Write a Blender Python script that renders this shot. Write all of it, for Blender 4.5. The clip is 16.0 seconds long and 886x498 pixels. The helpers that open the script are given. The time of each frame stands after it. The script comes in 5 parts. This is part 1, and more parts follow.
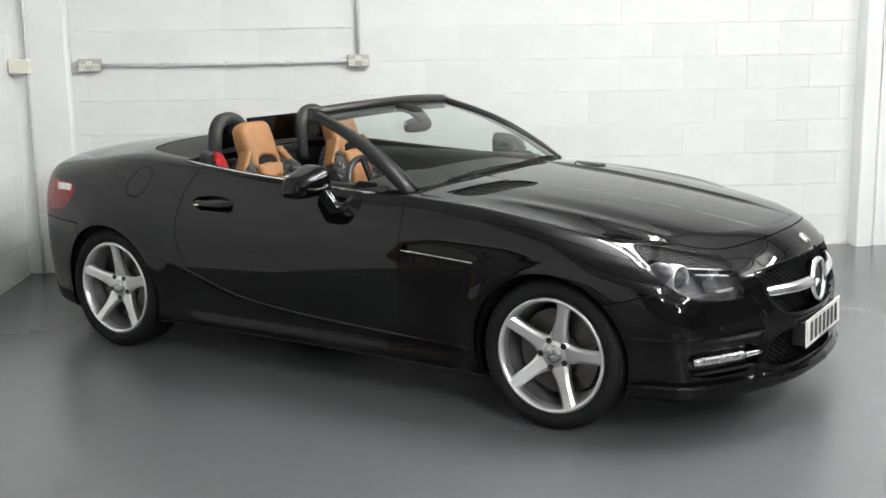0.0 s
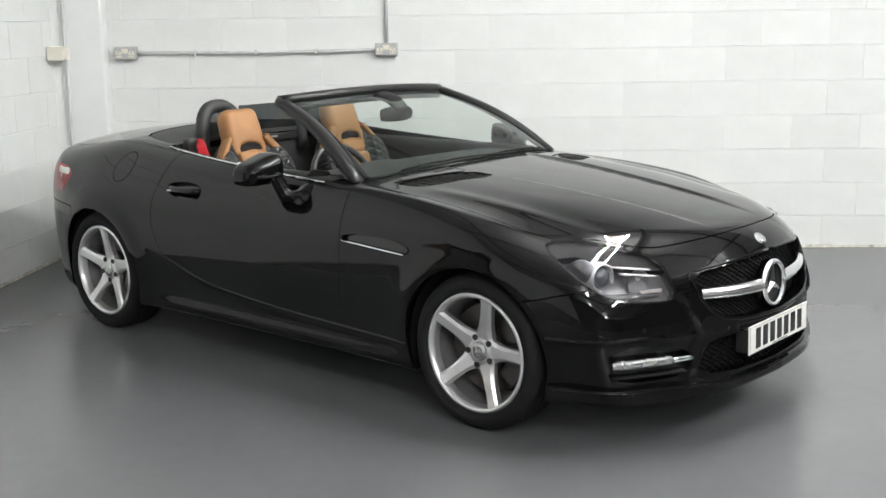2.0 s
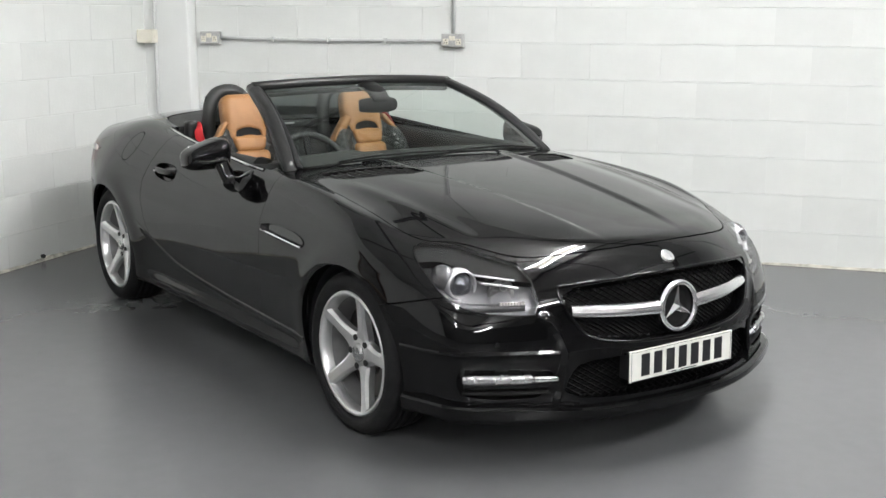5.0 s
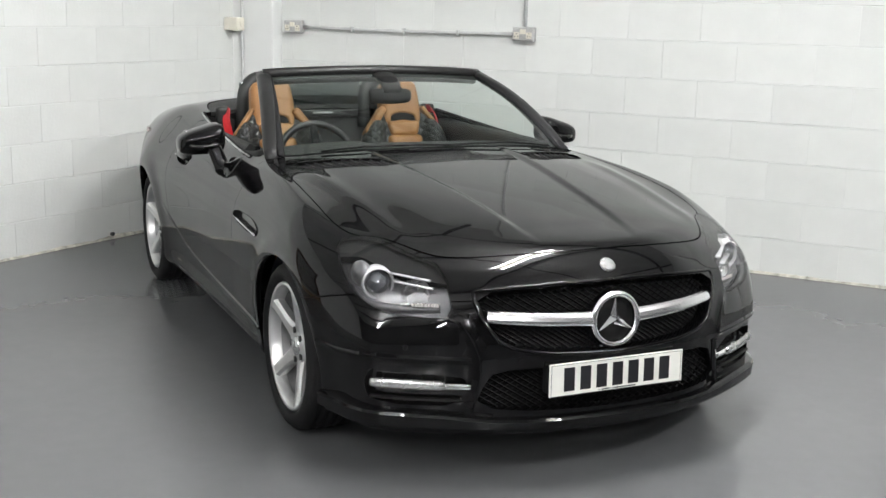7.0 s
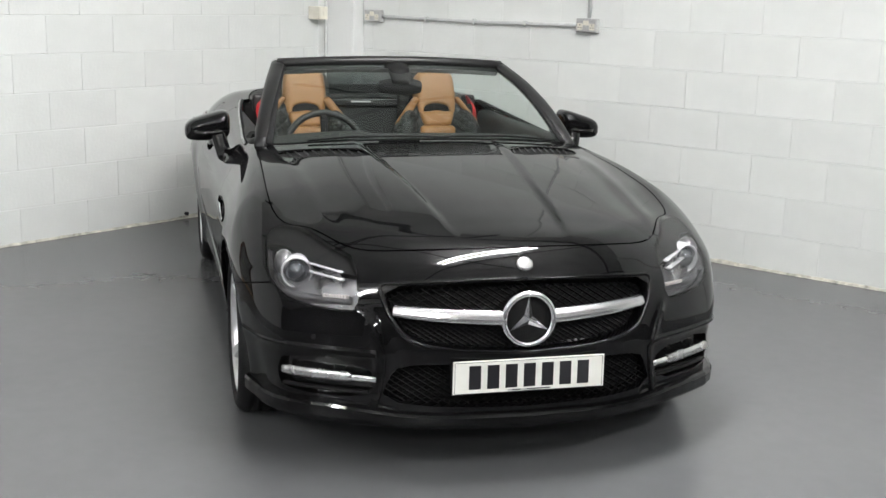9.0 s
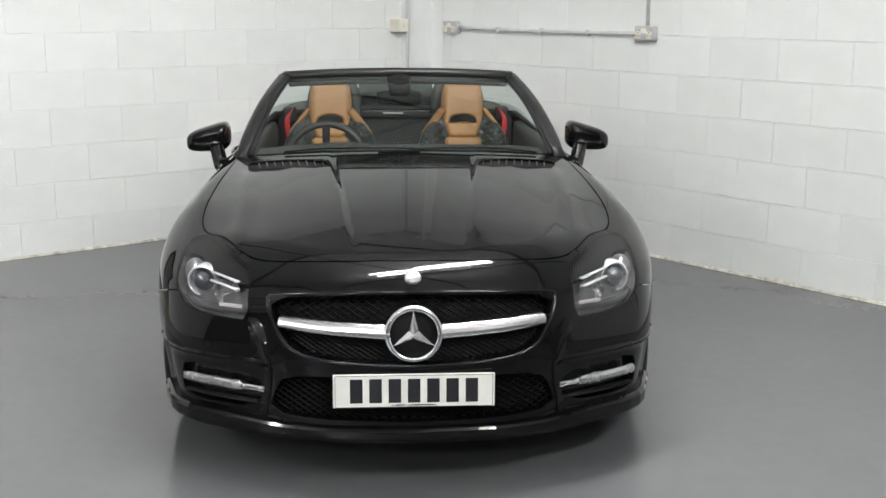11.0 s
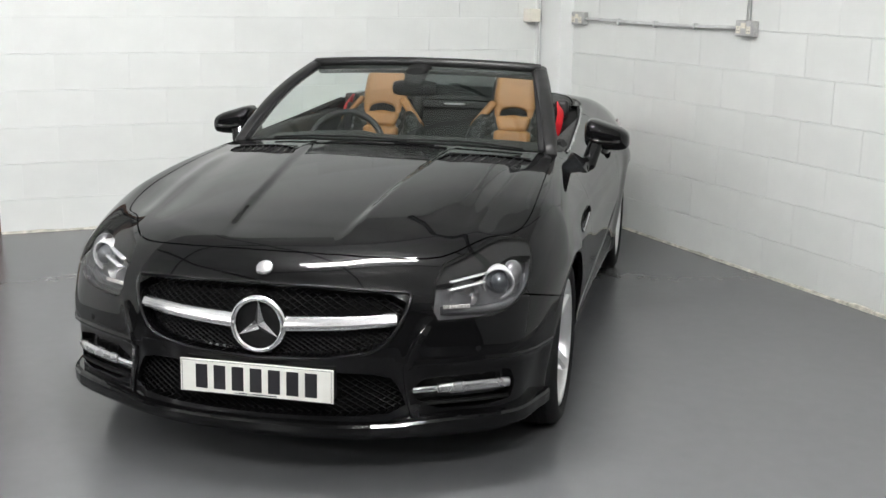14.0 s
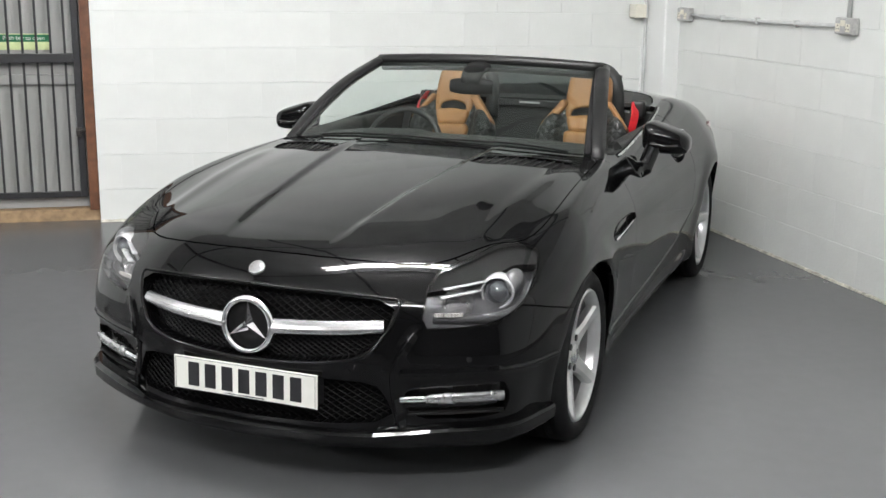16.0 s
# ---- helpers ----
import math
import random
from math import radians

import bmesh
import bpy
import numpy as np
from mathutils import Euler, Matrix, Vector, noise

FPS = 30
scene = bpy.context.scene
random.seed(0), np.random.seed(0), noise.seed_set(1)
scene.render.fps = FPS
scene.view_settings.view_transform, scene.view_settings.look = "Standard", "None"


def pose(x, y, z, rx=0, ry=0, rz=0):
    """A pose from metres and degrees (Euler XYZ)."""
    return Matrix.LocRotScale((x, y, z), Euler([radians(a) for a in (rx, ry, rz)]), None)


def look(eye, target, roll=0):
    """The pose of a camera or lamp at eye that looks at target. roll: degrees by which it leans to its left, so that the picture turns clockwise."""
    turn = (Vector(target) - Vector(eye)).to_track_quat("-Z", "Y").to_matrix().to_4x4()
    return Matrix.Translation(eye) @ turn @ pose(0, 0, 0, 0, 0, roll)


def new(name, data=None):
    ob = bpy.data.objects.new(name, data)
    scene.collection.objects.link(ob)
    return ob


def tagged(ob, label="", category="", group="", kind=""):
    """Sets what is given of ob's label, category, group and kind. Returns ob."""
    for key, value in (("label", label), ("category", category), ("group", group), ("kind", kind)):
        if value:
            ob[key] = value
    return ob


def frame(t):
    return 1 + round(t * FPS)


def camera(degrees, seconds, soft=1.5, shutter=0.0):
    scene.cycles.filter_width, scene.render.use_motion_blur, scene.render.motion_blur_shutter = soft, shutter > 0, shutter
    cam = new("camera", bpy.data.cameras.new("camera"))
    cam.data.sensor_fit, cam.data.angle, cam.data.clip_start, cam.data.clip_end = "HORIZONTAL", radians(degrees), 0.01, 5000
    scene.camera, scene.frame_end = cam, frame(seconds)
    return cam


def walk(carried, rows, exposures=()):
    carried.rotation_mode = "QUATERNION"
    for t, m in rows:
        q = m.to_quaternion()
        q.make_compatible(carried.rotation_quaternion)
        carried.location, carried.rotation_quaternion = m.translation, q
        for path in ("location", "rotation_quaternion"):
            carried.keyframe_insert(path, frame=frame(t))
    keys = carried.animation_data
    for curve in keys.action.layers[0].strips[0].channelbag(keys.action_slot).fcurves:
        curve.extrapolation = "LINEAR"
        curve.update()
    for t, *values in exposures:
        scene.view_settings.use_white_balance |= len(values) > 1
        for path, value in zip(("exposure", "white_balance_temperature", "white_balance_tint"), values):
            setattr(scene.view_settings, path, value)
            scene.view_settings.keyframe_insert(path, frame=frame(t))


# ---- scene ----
cam = camera(42.0, 16.0)
PATH = [
    (0, (3.222, -4.682, 1.574), (2.156, -3.033, 1.193), -0.9),
    (0.5, (3.427, -4.58, 1.565), (2.279, -2.988, 1.184), -1.0),
    (1, (3.559, -4.431, 1.55), (2.368, -2.87, 1.165), -0.9),
    (1.5, (3.699, -4.246, 1.555), (2.465, -2.722, 1.162), -0.5),
    (2, (3.871, -4.076, 1.543), (2.588, -2.593, 1.152), -0.9),
    (2.5, (4.052, -3.905, 1.546), (2.712, -2.473, 1.152), -0.7),
    (3, (4.15, -3.715, 1.529), (2.757, -2.334, 1.14), -0.1),
    (3.5, (4.263, -3.478, 1.533), (2.81, -2.159, 1.146), -0.2),
    (4, (4.434, -3.287, 1.529), (2.928, -2.03, 1.141), -0.2),
    (4.5, (4.605, -3.096, 1.528), (3.042, -1.912, 1.135), 0.0),
    (5, (4.709, -2.912, 1.526), (3.11, -1.779, 1.125), 0.3),
    (5.2, (4.746, -2.827, 1.521), (3.13, -1.72, 1.119), 0.6),
    (7.3, (5.104, -1.898, 1.503), (3.309, -1.126, 1.079), 0.8),
    (7.5, (5.156, -1.82, 1.525), (3.349, -1.081, 1.089), 0.4),
    (8, (5.296, -1.591, 1.545), (3.46, -0.932, 1.105), 0.5),
    (8.5, (5.347, -1.408, 1.544), (3.485, -0.826, 1.106), 1.0),
    (9, (5.34, -1.161, 1.546), (3.453, -0.665, 1.107), 1.5),
    (9.5, (5.356, -0.948, 1.552), (3.451, -0.529, 1.111), 0.6),
    (10, (5.419, -0.653, 1.554), (3.495, -0.324, 1.119), 0.6),
    (12.3, (5.468, 0.467, 1.565), (3.519, 0.332, 1.134), 0.1),
    (12.5, (5.433, 0.557, 1.562), (3.488, 0.393, 1.128), 0.4),
    (13, (5.342, 0.806, 1.565), (3.407, 0.556, 1.124), 0.8),
    (13.5, (5.293, 1.057, 1.558), (3.371, 0.724, 1.115), 0.5),
    (14, (5.224, 1.308, 1.568), (3.323, 0.878, 1.12), 0.8),
    (14.5, (5.09, 1.453, 1.57), (3.213, 0.934, 1.115), 0.7),
    (15, (4.991, 1.566, 1.578), (3.142, 0.957, 1.121), 0.8),
    (15.5, (4.95, 1.69, 1.577), (3.121, 1.024, 1.119), 0.9),
    (16, (4.936, 1.791, 1.582), (3.125, 1.077, 1.12), 0.7),
]
walk(cam, [(t, look(eye, target, roll)) for t, eye, target, roll in PATH], [(0, 0.12), (3.5, 0.07), (7.5, 0.0), (10, -0.06), (12.5, -0.10), (16, -0.02)])

# ---------------------------------------------------------------- light
ROOM = pose(0, 0, 0, 0, 0, 36.8)
world = bpy.data.worlds.new("world")
scene.world = world
world.use_nodes = True
world.node_tree.nodes["Background"].inputs[0].default_value = (0.8, 0.85, 0.9, 1)
world.node_tree.nodes["Background"].inputs[1].default_value = 0.05
TUBE_GLOW = 255
scene.view_settings.exposure = 0.0


# ---------------------------------------------------------------- materials
def mat(name, color, rough=0.5, metal=0.0, coat=0.0, vary=0.0, scale=8.0, bump=0.0, bscale=60.0, rvary=0.0, spec=0.5):
    m = bpy.data.materials.new(name)
    m.use_nodes = True
    nt = m.node_tree
    b = nt.nodes["Principled BSDF"]
    b.inputs["Base Color"].default_value = (*color, 1)
    b.inputs["Roughness"].default_value = rough
    b.inputs["Metallic"].default_value = metal
    b.inputs["Coat Weight"].default_value = coat
    b.inputs["Coat Roughness"].default_value = 0.03
    b.inputs["Specular IOR Level"].default_value = spec
    tc = nt.nodes.new("ShaderNodeTexCoord")
    if vary or rvary:
        n = nt.nodes.new("ShaderNodeTexNoise")
        n.inputs["Scale"].default_value = scale
        n.inputs["Detail"].default_value = 6
        nt.links.new(tc.outputs["Object"], n.inputs["Vector"])
        if vary:
            r = nt.nodes.new("ShaderNodeMapRange")
            r.inputs[1].default_value, r.inputs[2].default_value = 0.3, 0.7
            r.inputs[3].default_value, r.inputs[4].default_value = 1 - vary, 1 + vary
            nt.links.new(n.outputs["Fac"], r.inputs[0])
            v = nt.nodes.new("ShaderNodeVectorMath")
            v.operation = "SCALE"
            v.inputs[0].default_value = color
            nt.links.new(r.outputs[0], v.inputs["Scale"])
            nt.links.new(v.outputs[0], b.inputs["Base Color"])
        if rvary:
            r2 = nt.nodes.new("ShaderNodeMapRange")
            r2.inputs[1].default_value, r2.inputs[2].default_value = 0.3, 0.7
            r2.inputs[3].default_value, r2.inputs[4].default_value = rough - rvary, rough + rvary
            nt.links.new(n.outputs["Fac"], r2.inputs[0])
            nt.links.new(r2.outputs[0], b.inputs["Roughness"])
    if bump:
        n2 = nt.nodes.new("ShaderNodeTexNoise")
        n2.inputs["Scale"].default_value = bscale
        n2.inputs["Detail"].default_value = 4
        nt.links.new(tc.outputs["Object"], n2.inputs["Vector"])
        bp = nt.nodes.new("ShaderNodeBump")
        bp.inputs["Strength"].default_value = bump
        bp.inputs["Distance"].default_value = 0.01
        nt.links.new(n2.outputs["Fac"], bp.inputs["Height"])
        nt.links.new(bp.outputs[0], b.inputs["Normal"])
    return m


PAINT = mat("black_paint", (0.003, 0.003, 0.0032), 0.5, coat=1.0, spec=0.0)
PAINT.node_tree.nodes["Principled BSDF"].inputs["Coat IOR"].default_value = 1.345
RUBBER = mat("tyre_rubber", (0.008, 0.008, 0.0085), 0.75, vary=0.25, scale=20, bump=0.15, bscale=120, spec=0.2)
SILVER = mat("silver_alloy", (0.68, 0.68, 0.68), 0.30, metal=0.85, coat=0.4, vary=0.04, scale=30)
# darker copy of the silver alloy, with the shade inside the rim in its colour
BARREL = mat("dull_alloy", (0.30, 0.30, 0.30), 0.4, metal=0.7, vary=0.15, scale=20)
DISC = mat("brake_steel", (0.09, 0.085, 0.08), 0.35, metal=0.9, vary=0.2, scale=25)
CHROME = mat("chrome", (0.86, 0.86, 0.87), 0.07, metal=1.0, rvary=0.03, scale=12)
BARCHROME = mat("satin_chrome", (0.88, 0.88, 0.88), 0.24, metal=1.0, rvary=0.03, scale=14)
SATIN = mat("satin_trim", (0.55, 0.55, 0.55), 0.25, metal=0.9, rvary=0.06, scale=20)
PLASTIC = mat("black_plastic", (0.012, 0.012, 0.012), 0.45, vary=0.25, scale=15, bump=0.12, bscale=200)
GLOSS = mat("black_gloss_plastic", (0.005, 0.005, 0.005), 0.12, rvary=0.05, scale=10)
TRIM = mat("soft_black_trim", (0.018, 0.019, 0.018), 0.6, vary=0.2, scale=9, bump=0.2, bscale=160)
TAN = mat("tan_leather", (0.30, 0.142, 0.048), 0.5, vary=0.10, scale=14, bump=0.25, bscale=220)
BELT = mat("red_webbing", (0.5, 0.012, 0.018), 0.55, vary=0.15, scale=60, bump=0.2, bscale=300)
REDLENS = mat("red_lens", (0.20, 0.006, 0.008), 0.2, coat=0.0, vary=0.2, scale=30, spec=0.3)
PROJ = mat("projector_glass", (0.20, 0.21, 0.23), 0.08, metal=0.7, coat=1.0, rvary=0.02, scale=10)
WHITELENS = mat("white_lens", (0.65, 0.62, 0.6), 0.12, coat=1.0, vary=0.08, scale=30)
RINGM = mat("bright_reflector", (0.80, 0.80, 0.81), 0.22, metal=0.5, rvary=0.05, scale=15)
LAMPCASE = mat("lamp_housing", (0.15, 0.15, 0.155), 0.3, metal=0.5, vary=0.3, scale=22)
# matt black plastic; its near-black also stands for shade in the hollows
MATTBLACK = mat("matt_black_plastic", (0.004, 0.004, 0.004), 0.7, vary=0.2, scale=30, spec=0.2)
SATINBLACK = mat("satin_black_trim", (0.010, 0.010, 0.010), 0.36, rvary=0.05, scale=12, spec=0.3)
MESHM = mat("grille_mesh", (0.005, 0.005, 0.005), 0.5, rvary=0.1, scale=40, spec=0.05)
PLATEW = mat("plate_white", (0.78, 0.78, 0.72), 0.3, vary=0.03, scale=20)
INK = mat("plate_black", (0.01, 0.01, 0.012), 0.4, rvary=0.1, scale=30)
WALLPAINT = mat("white_wall_paint", (0.77, 0.783, 0.765), 0.55, vary=0.04, scale=3, bump=0.01, bscale=90, rvary=0.1)
ROOFM = mat("pale_roof_sheet", (0.74, 0.735, 0.725), 0.6, vary=0.1, scale=2)
STEEL = mat("roof_steel", (0.09, 0.09, 0.092), 0.5, vary=0.2, scale=4)
# colour of the assumed far walls, darkened to dim their reflection in the car
FARWALL = mat("far_wall_paint", (0.09, 0.09, 0.09), 0.7, vary=0.15, scale=1.5, bump=0.2)
WOOD = mat("brown_timber", (0.12, 0.047, 0.020), 0.45, vary=0.35, scale=18, bump=0.3, bscale=40)
SILLW = mat("worn_timber_sill", (0.3, 0.2, 0.11), 0.6, vary=0.3, scale=20, bump=0.3, bscale=50)
IRON = mat("black_iron", (0.015, 0.015, 0.017), 0.4, vary=0.3, scale=30, bump=0.15, bscale=150)
GREYDOOR = mat("grey_door_paint", (0.30, 0.30, 0.285), 0.5, vary=0.08, scale=3, bump=0.1)
CLAD = mat("metal_clad", (0.5, 0.5, 0.49), 0.35, metal=0.5, vary=0.15, scale=60)
CREAM = mat("cream_plastic", (0.75, 0.72, 0.62), 0.4, vary=0.04, scale=20)
CONDUIT = mat("painted_conduit", (0.55, 0.56, 0.55), 0.4, vary=0.08, scale=20, bump=0.1)
SIGNG = mat("sign_green", (0.01, 0.16, 0.06), 0.5, vary=0.05, scale=30)
SIGNY = mat("sign_glow_film", (0.62, 0.70, 0.36), 0.5, vary=0.05, scale=30)


def floor_mat():
    """Grey floor paint: patchy, a little worn, with a soft sheen."""
    m = mat("grey_floor_paint", (0.125, 0.13, 0.138), 0.3, vary=0.0)
    nt = m.node_tree
    b = nt.nodes["Principled BSDF"]
    b.inputs["Specular IOR Level"].default_value = 0.5
    tc = nt.nodes["Texture Coordinate"]
    big, fine = nt.nodes.new("ShaderNodeTexNoise"), nt.nodes.new("ShaderNodeTexNoise")
    big.inputs["Scale"].default_value, big.inputs["Detail"].default_value = 0.7, 5
    fine.inputs["Scale"].default_value, fine.inputs["Detail"].default_value = 14, 8
    for n in (big, fine):
        nt.links.new(tc.outputs["Object"], n.inputs["Vector"])
    mix = nt.nodes.new("ShaderNodeMix")
    mix.data_type = "FLOAT"
    mix.inputs[0].default_value = 0.35
    nt.links.new(big.outputs["Fac"], mix.inputs[2])
    nt.links.new(fine.outputs["Fac"], mix.inputs[3])
    ramp = nt.nodes.new("ShaderNodeValToRGB")
    ramp.color_ramp.elements[0].position, ramp.color_ramp.elements[1].position = 0.3, 0.7
    ramp.color_ramp.elements[0].color = (0.099, 0.1012, 0.1042, 1)
    ramp.color_ramp.elements[1].color = (0.112, 0.1142, 0.1173, 1)
    nt.links.new(mix.outputs[0], ramp.inputs[0])
    nt.links.new(ramp.outputs[0], b.inputs["Base Color"])
    r = nt.nodes.new("ShaderNodeMapRange")
    r.inputs[1].default_value, r.inputs[2].default_value, r.inputs[3].default_value, r.inputs[4].default_value = 0.3, 0.7, 0.235, 0.262
    nt.links.new(big.outputs["Fac"], r.inputs[0])
    nt.links.new(r.outputs[0], b.inputs["Roughness"])
    return m


def glass_mat(name, tint, ior=1.45, rough=0.0):
    """A thin clear pane: what lies behind shows through, gloss by Fresnel."""
    m = bpy.data.materials.new(name)
    m.use_nodes = True
    nt = m.node_tree
    nt.nodes.clear()
    out, mix = nt.nodes.new("ShaderNodeOutputMaterial"), nt.nodes.new("ShaderNodeMixShader")
    clear, gloss, fr = nt.nodes.new("ShaderNodeBsdfTransparent"), nt.nodes.new("ShaderNodeBsdfGlossy"), nt.nodes.new("ShaderNodeFresnel")
    clear.inputs[0].default_value = (*tint, 1)
    gloss.inputs["Roughness"].default_value = rough
    fr.inputs[0].default_value = ior
    nt.links.new(fr.outputs[0], mix.inputs[0])
    nt.links.new(clear.outputs[0], mix.inputs[1])
    nt.links.new(gloss.outputs[0], mix.inputs[2])
    nt.links.new(mix.outputs[0], out.inputs[0])
    return m


def quilt_mat():
    """Black leather with a stitched diamond relief, about 45 mm wide."""
    m = mat("quilted_leather", (0.016, 0.018, 0.017), 0.45)
    nt = m.node_tree
    b, tc = nt.nodes["Principled BSDF"], nt.nodes["Texture Coordinate"]
    sep = nt.nodes.new("ShaderNodeSeparateXYZ")
    nt.links.new(tc.outputs["Object"], sep.inputs[0])
    waves = []
    for op in ("ADD", "SUBTRACT"):
        a = nt.nodes.new("ShaderNodeMath")
        a.operation = op
        nt.links.new(sep.outputs["Y"], a.inputs[0])
        nt.links.new(sep.outputs["Z"], a.inputs[1])
        s = nt.nodes.new("ShaderNodeMath")
        s.operation = "MULTIPLY"
        s.inputs[1].default_value = 70.0
        nt.links.new(a.outputs[0], s.inputs[0])
        w = nt.nodes.new("ShaderNodeMath")
        w.operation = "SINE"
        nt.links.new(s.outputs[0], w.inputs[0])
        q = nt.nodes.new("ShaderNodeMath")
        q.operation = "ABSOLUTE"
        nt.links.new(w.outputs[0], q.inputs[0])
        waves.append(q)
    low = nt.nodes.new("ShaderNodeMath")
    low.operation = "MINIMUM"
    nt.links.new(waves[0].outputs[0], low.inputs[0])
    nt.links.new(waves[1].outputs[0], low.inputs[1])
    bp = nt.nodes.new("ShaderNodeBump")
    bp.inputs["Strength"].default_value, bp.inputs["Distance"].default_value = 0.5, 0.012
    nt.links.new(low.outputs[0], bp.inputs["Height"])
    nt.links.new(bp.outputs[0], b.inputs["Normal"])
    return m


FLOORPAINT = floor_mat()
GLASS = glass_mat("windscreen_glass", (0.70, 0.77, 0.735), 1.36)
LENS = glass_mat("lamp_lens", (0.93, 0.93, 0.93))
SMOKE = glass_mat("smoked_screen", (0.42, 0.44, 0.44))
QUILT = quilt_mat()


def lamp_mat(strength):
    m = bpy.data.materials.new("tube_glow")
    m.use_nodes = True
    b = m.node_tree.nodes["Principled BSDF"]
    b.inputs["Emission Color"].default_value = (1.0, 1.0, 1.01, 1)
    b.inputs["Emission Strength"].default_value = strength
    return m


TUBE = lamp_mat(TUBE_GLOW)


# ---------------------------------------------------------------- mesh helpers
def link_mesh(name, bm, material, parent=None, label="", smooth=False):
    me = bpy.data.meshes.new(name)
    bm.to_mesh(me)
    bm.free()
    if smooth:
        me.shade_smooth()
    me.materials.append(material)
    ob = new(name, me)
    if parent is not None:
        ob.parent = parent
    if label:
        ob["label"] = label
    return ob


def part(name, bm, material, parent, label="", smooth=False):
    return link_mesh(name, bm, material, parent, label, smooth)


def box(bm, x0, x1, y0, y1, z0, z1, bevel=0.0):
    r = bmesh.ops.create_cube(bm, size=1.0, matrix=Matrix.LocRotScale(((x0 + x1) / 2, (y0 + y1) / 2, (z0 + z1) / 2), None, (x1 - x0, y1 - y0, z1 - z0)))
    if bevel:
        es = list({e for v in r["verts"] for e in v.link_edges})
        bmesh.ops.bevel(bm, geom=es, offset=bevel, segments=2, affect="EDGES", profile=0.5)
    return bm


def boxed(*a, bevel=0.0):
    return box(bmesh.new(), *a, bevel=bevel)


# ---------------------------------------------------------------- room shell
FLOOR = 0.012
WU, WV, TOP = -2.42, 2.06, 3.7
WEST = ROOM @ Matrix.Translation((-2.42, 1.95, 0)) @ pose(0, 0, 0, 0, 0, -2.0) @ Matrix.Translation((2.42, -1.95, 0))
NORTH = ROOM @ Matrix.Translation((-1.1, 2.045, 0)) @ pose(0, 0, 0, 0, 0, 1.2) @ Matrix.Translation((1.1, -2.06, 0))
EAST, SOUTH = 11.0, -13.0
DOOR_V0, DOOR_V1, DOOR_TOP = -2.85, -1.735, 2.1


def setting(ob, label, category):
    ob.matrix_world = ROOM
    return tagged(ob, label, category, kind="structure")


setting(link_mesh("floor", boxed(WU - 1.0, EAST + 0.2, SOUTH - 0.2, WV + 0.3, -0.2, FLOOR), FLOORPAINT), "smooth grey painted concrete floor with a soft sheen", "floor")
bm = boxed(WU - 0.2, EAST, WV + 0.012, WV + 0.22, 0, TOP)
wall_n = setting(link_mesh("wall_north", bm, WALLPAINT), "white painted concrete block wall with electrical conduit", "wall")
wall_n.matrix_world = NORTH
bm = boxed(WU - 0.22, WU - 0.012, DOOR_V1, WV, 0, TOP)
box(bm, WU - 0.22, WU - 0.012, SOUTH, DOOR_V0, 0, TOP)
box(bm, WU - 0.22, WU - 0.012, DOOR_V0, DOOR_V1, DOOR_TOP, TOP)
wall_w = setting(link_mesh("wall_west", bm, WALLPAINT), "white painted concrete block wall with a gated doorway", "wall")
wall_w.matrix_world = WEST
# east and south walls are added out of view, dark to keep reflections low
setting(link_mesh("wall_east", boxed(EAST, EAST + 0.2, SOUTH, WV, 0, TOP), FARWALL), "assumed unseen wall closing the room, dark to dim reflections", "wall")
setting(link_mesh("wall_south", boxed(WU - 1.0, EAST, SOUTH - 0.2, SOUTH, 0, TOP), FARWALL), "assumed unseen wall closing the room, dark to dim reflections", "wall")
setting(link_mesh("ceiling", boxed(WU - 1.0, EAST + 0.2, SOUTH - 0.2, WV + 0.3, TOP, TOP + 0.1), ROOFM), "pale sheet roof over grey steel beams", "ceiling")
bm = bmesh.new()
for k in range(6):
    v = 1.2 - 2.4 * k
    box(bm, WU, EAST, v - 0.03, v + 0.03, TOP - 0.10, TOP - 0.004)
for k in range(5):
    u = -0.6 + 2.5 * k
    box(bm, u - 0.025, u + 0.025, SOUTH, WV, TOP - 0.17, TOP - 0.104)
setting(link_mesh("roof_beams", bm, STEEL), "dark steel beams under the roof", "beam")
# piers of the north wall
for u0, u1, out in ((WU - 0.02, -2.09, 0.10), (3.19, 3.305, 0.13), (3.32, 3.64, 0.10)):
    p = link_mesh("pier", boxed(u0, u1, WV - out, WV + 0.05, 0, TOP - 0.01, bevel=0.012), WALLPAINT)
    setting(p, "white painted block pier standing out from the wall", "pier")
    p.matrix_world = NORTH


def tube_light(u, v0, v1, z):
    ob = link_mesh("tube_light", boxed(u - 0.045, u + 0.045, v0 - 0.03, v1 + 0.03, z + 0.02, z + 0.09, bevel=0.01), CREAM)
    ob.matrix_world = ROOM
    tagged(ob, "twin fluorescent tube light hung under the roof", "light", "tube lights")
    for du in (-0.075, 0.075):
        b = bmesh.new()
        bmesh.ops.create_cone(b, cap_ends=True, segments=12, radius1=0.019, radius2=0.019, depth=v1 - v0, matrix=Matrix.Translation((u + du, (v0 + v1) / 2, z)) @ Matrix.Rotation(radians(90), 4, "X"))
        part("tube", b, TUBE, ob, "glowing white tube")
    for dv in (v0 + 0.3, v1 - 0.3):
        b = bmesh.new()
        bmesh.ops.create_cone(b, cap_ends=True, segments=8, radius1=0.008, radius2=0.008, depth=TOP - z - 0.09, matrix=Matrix.Translation((u, dv, (TOP + z + 0.09) / 2)))
        part("hanger", b, STEEL, ob)
    return ob


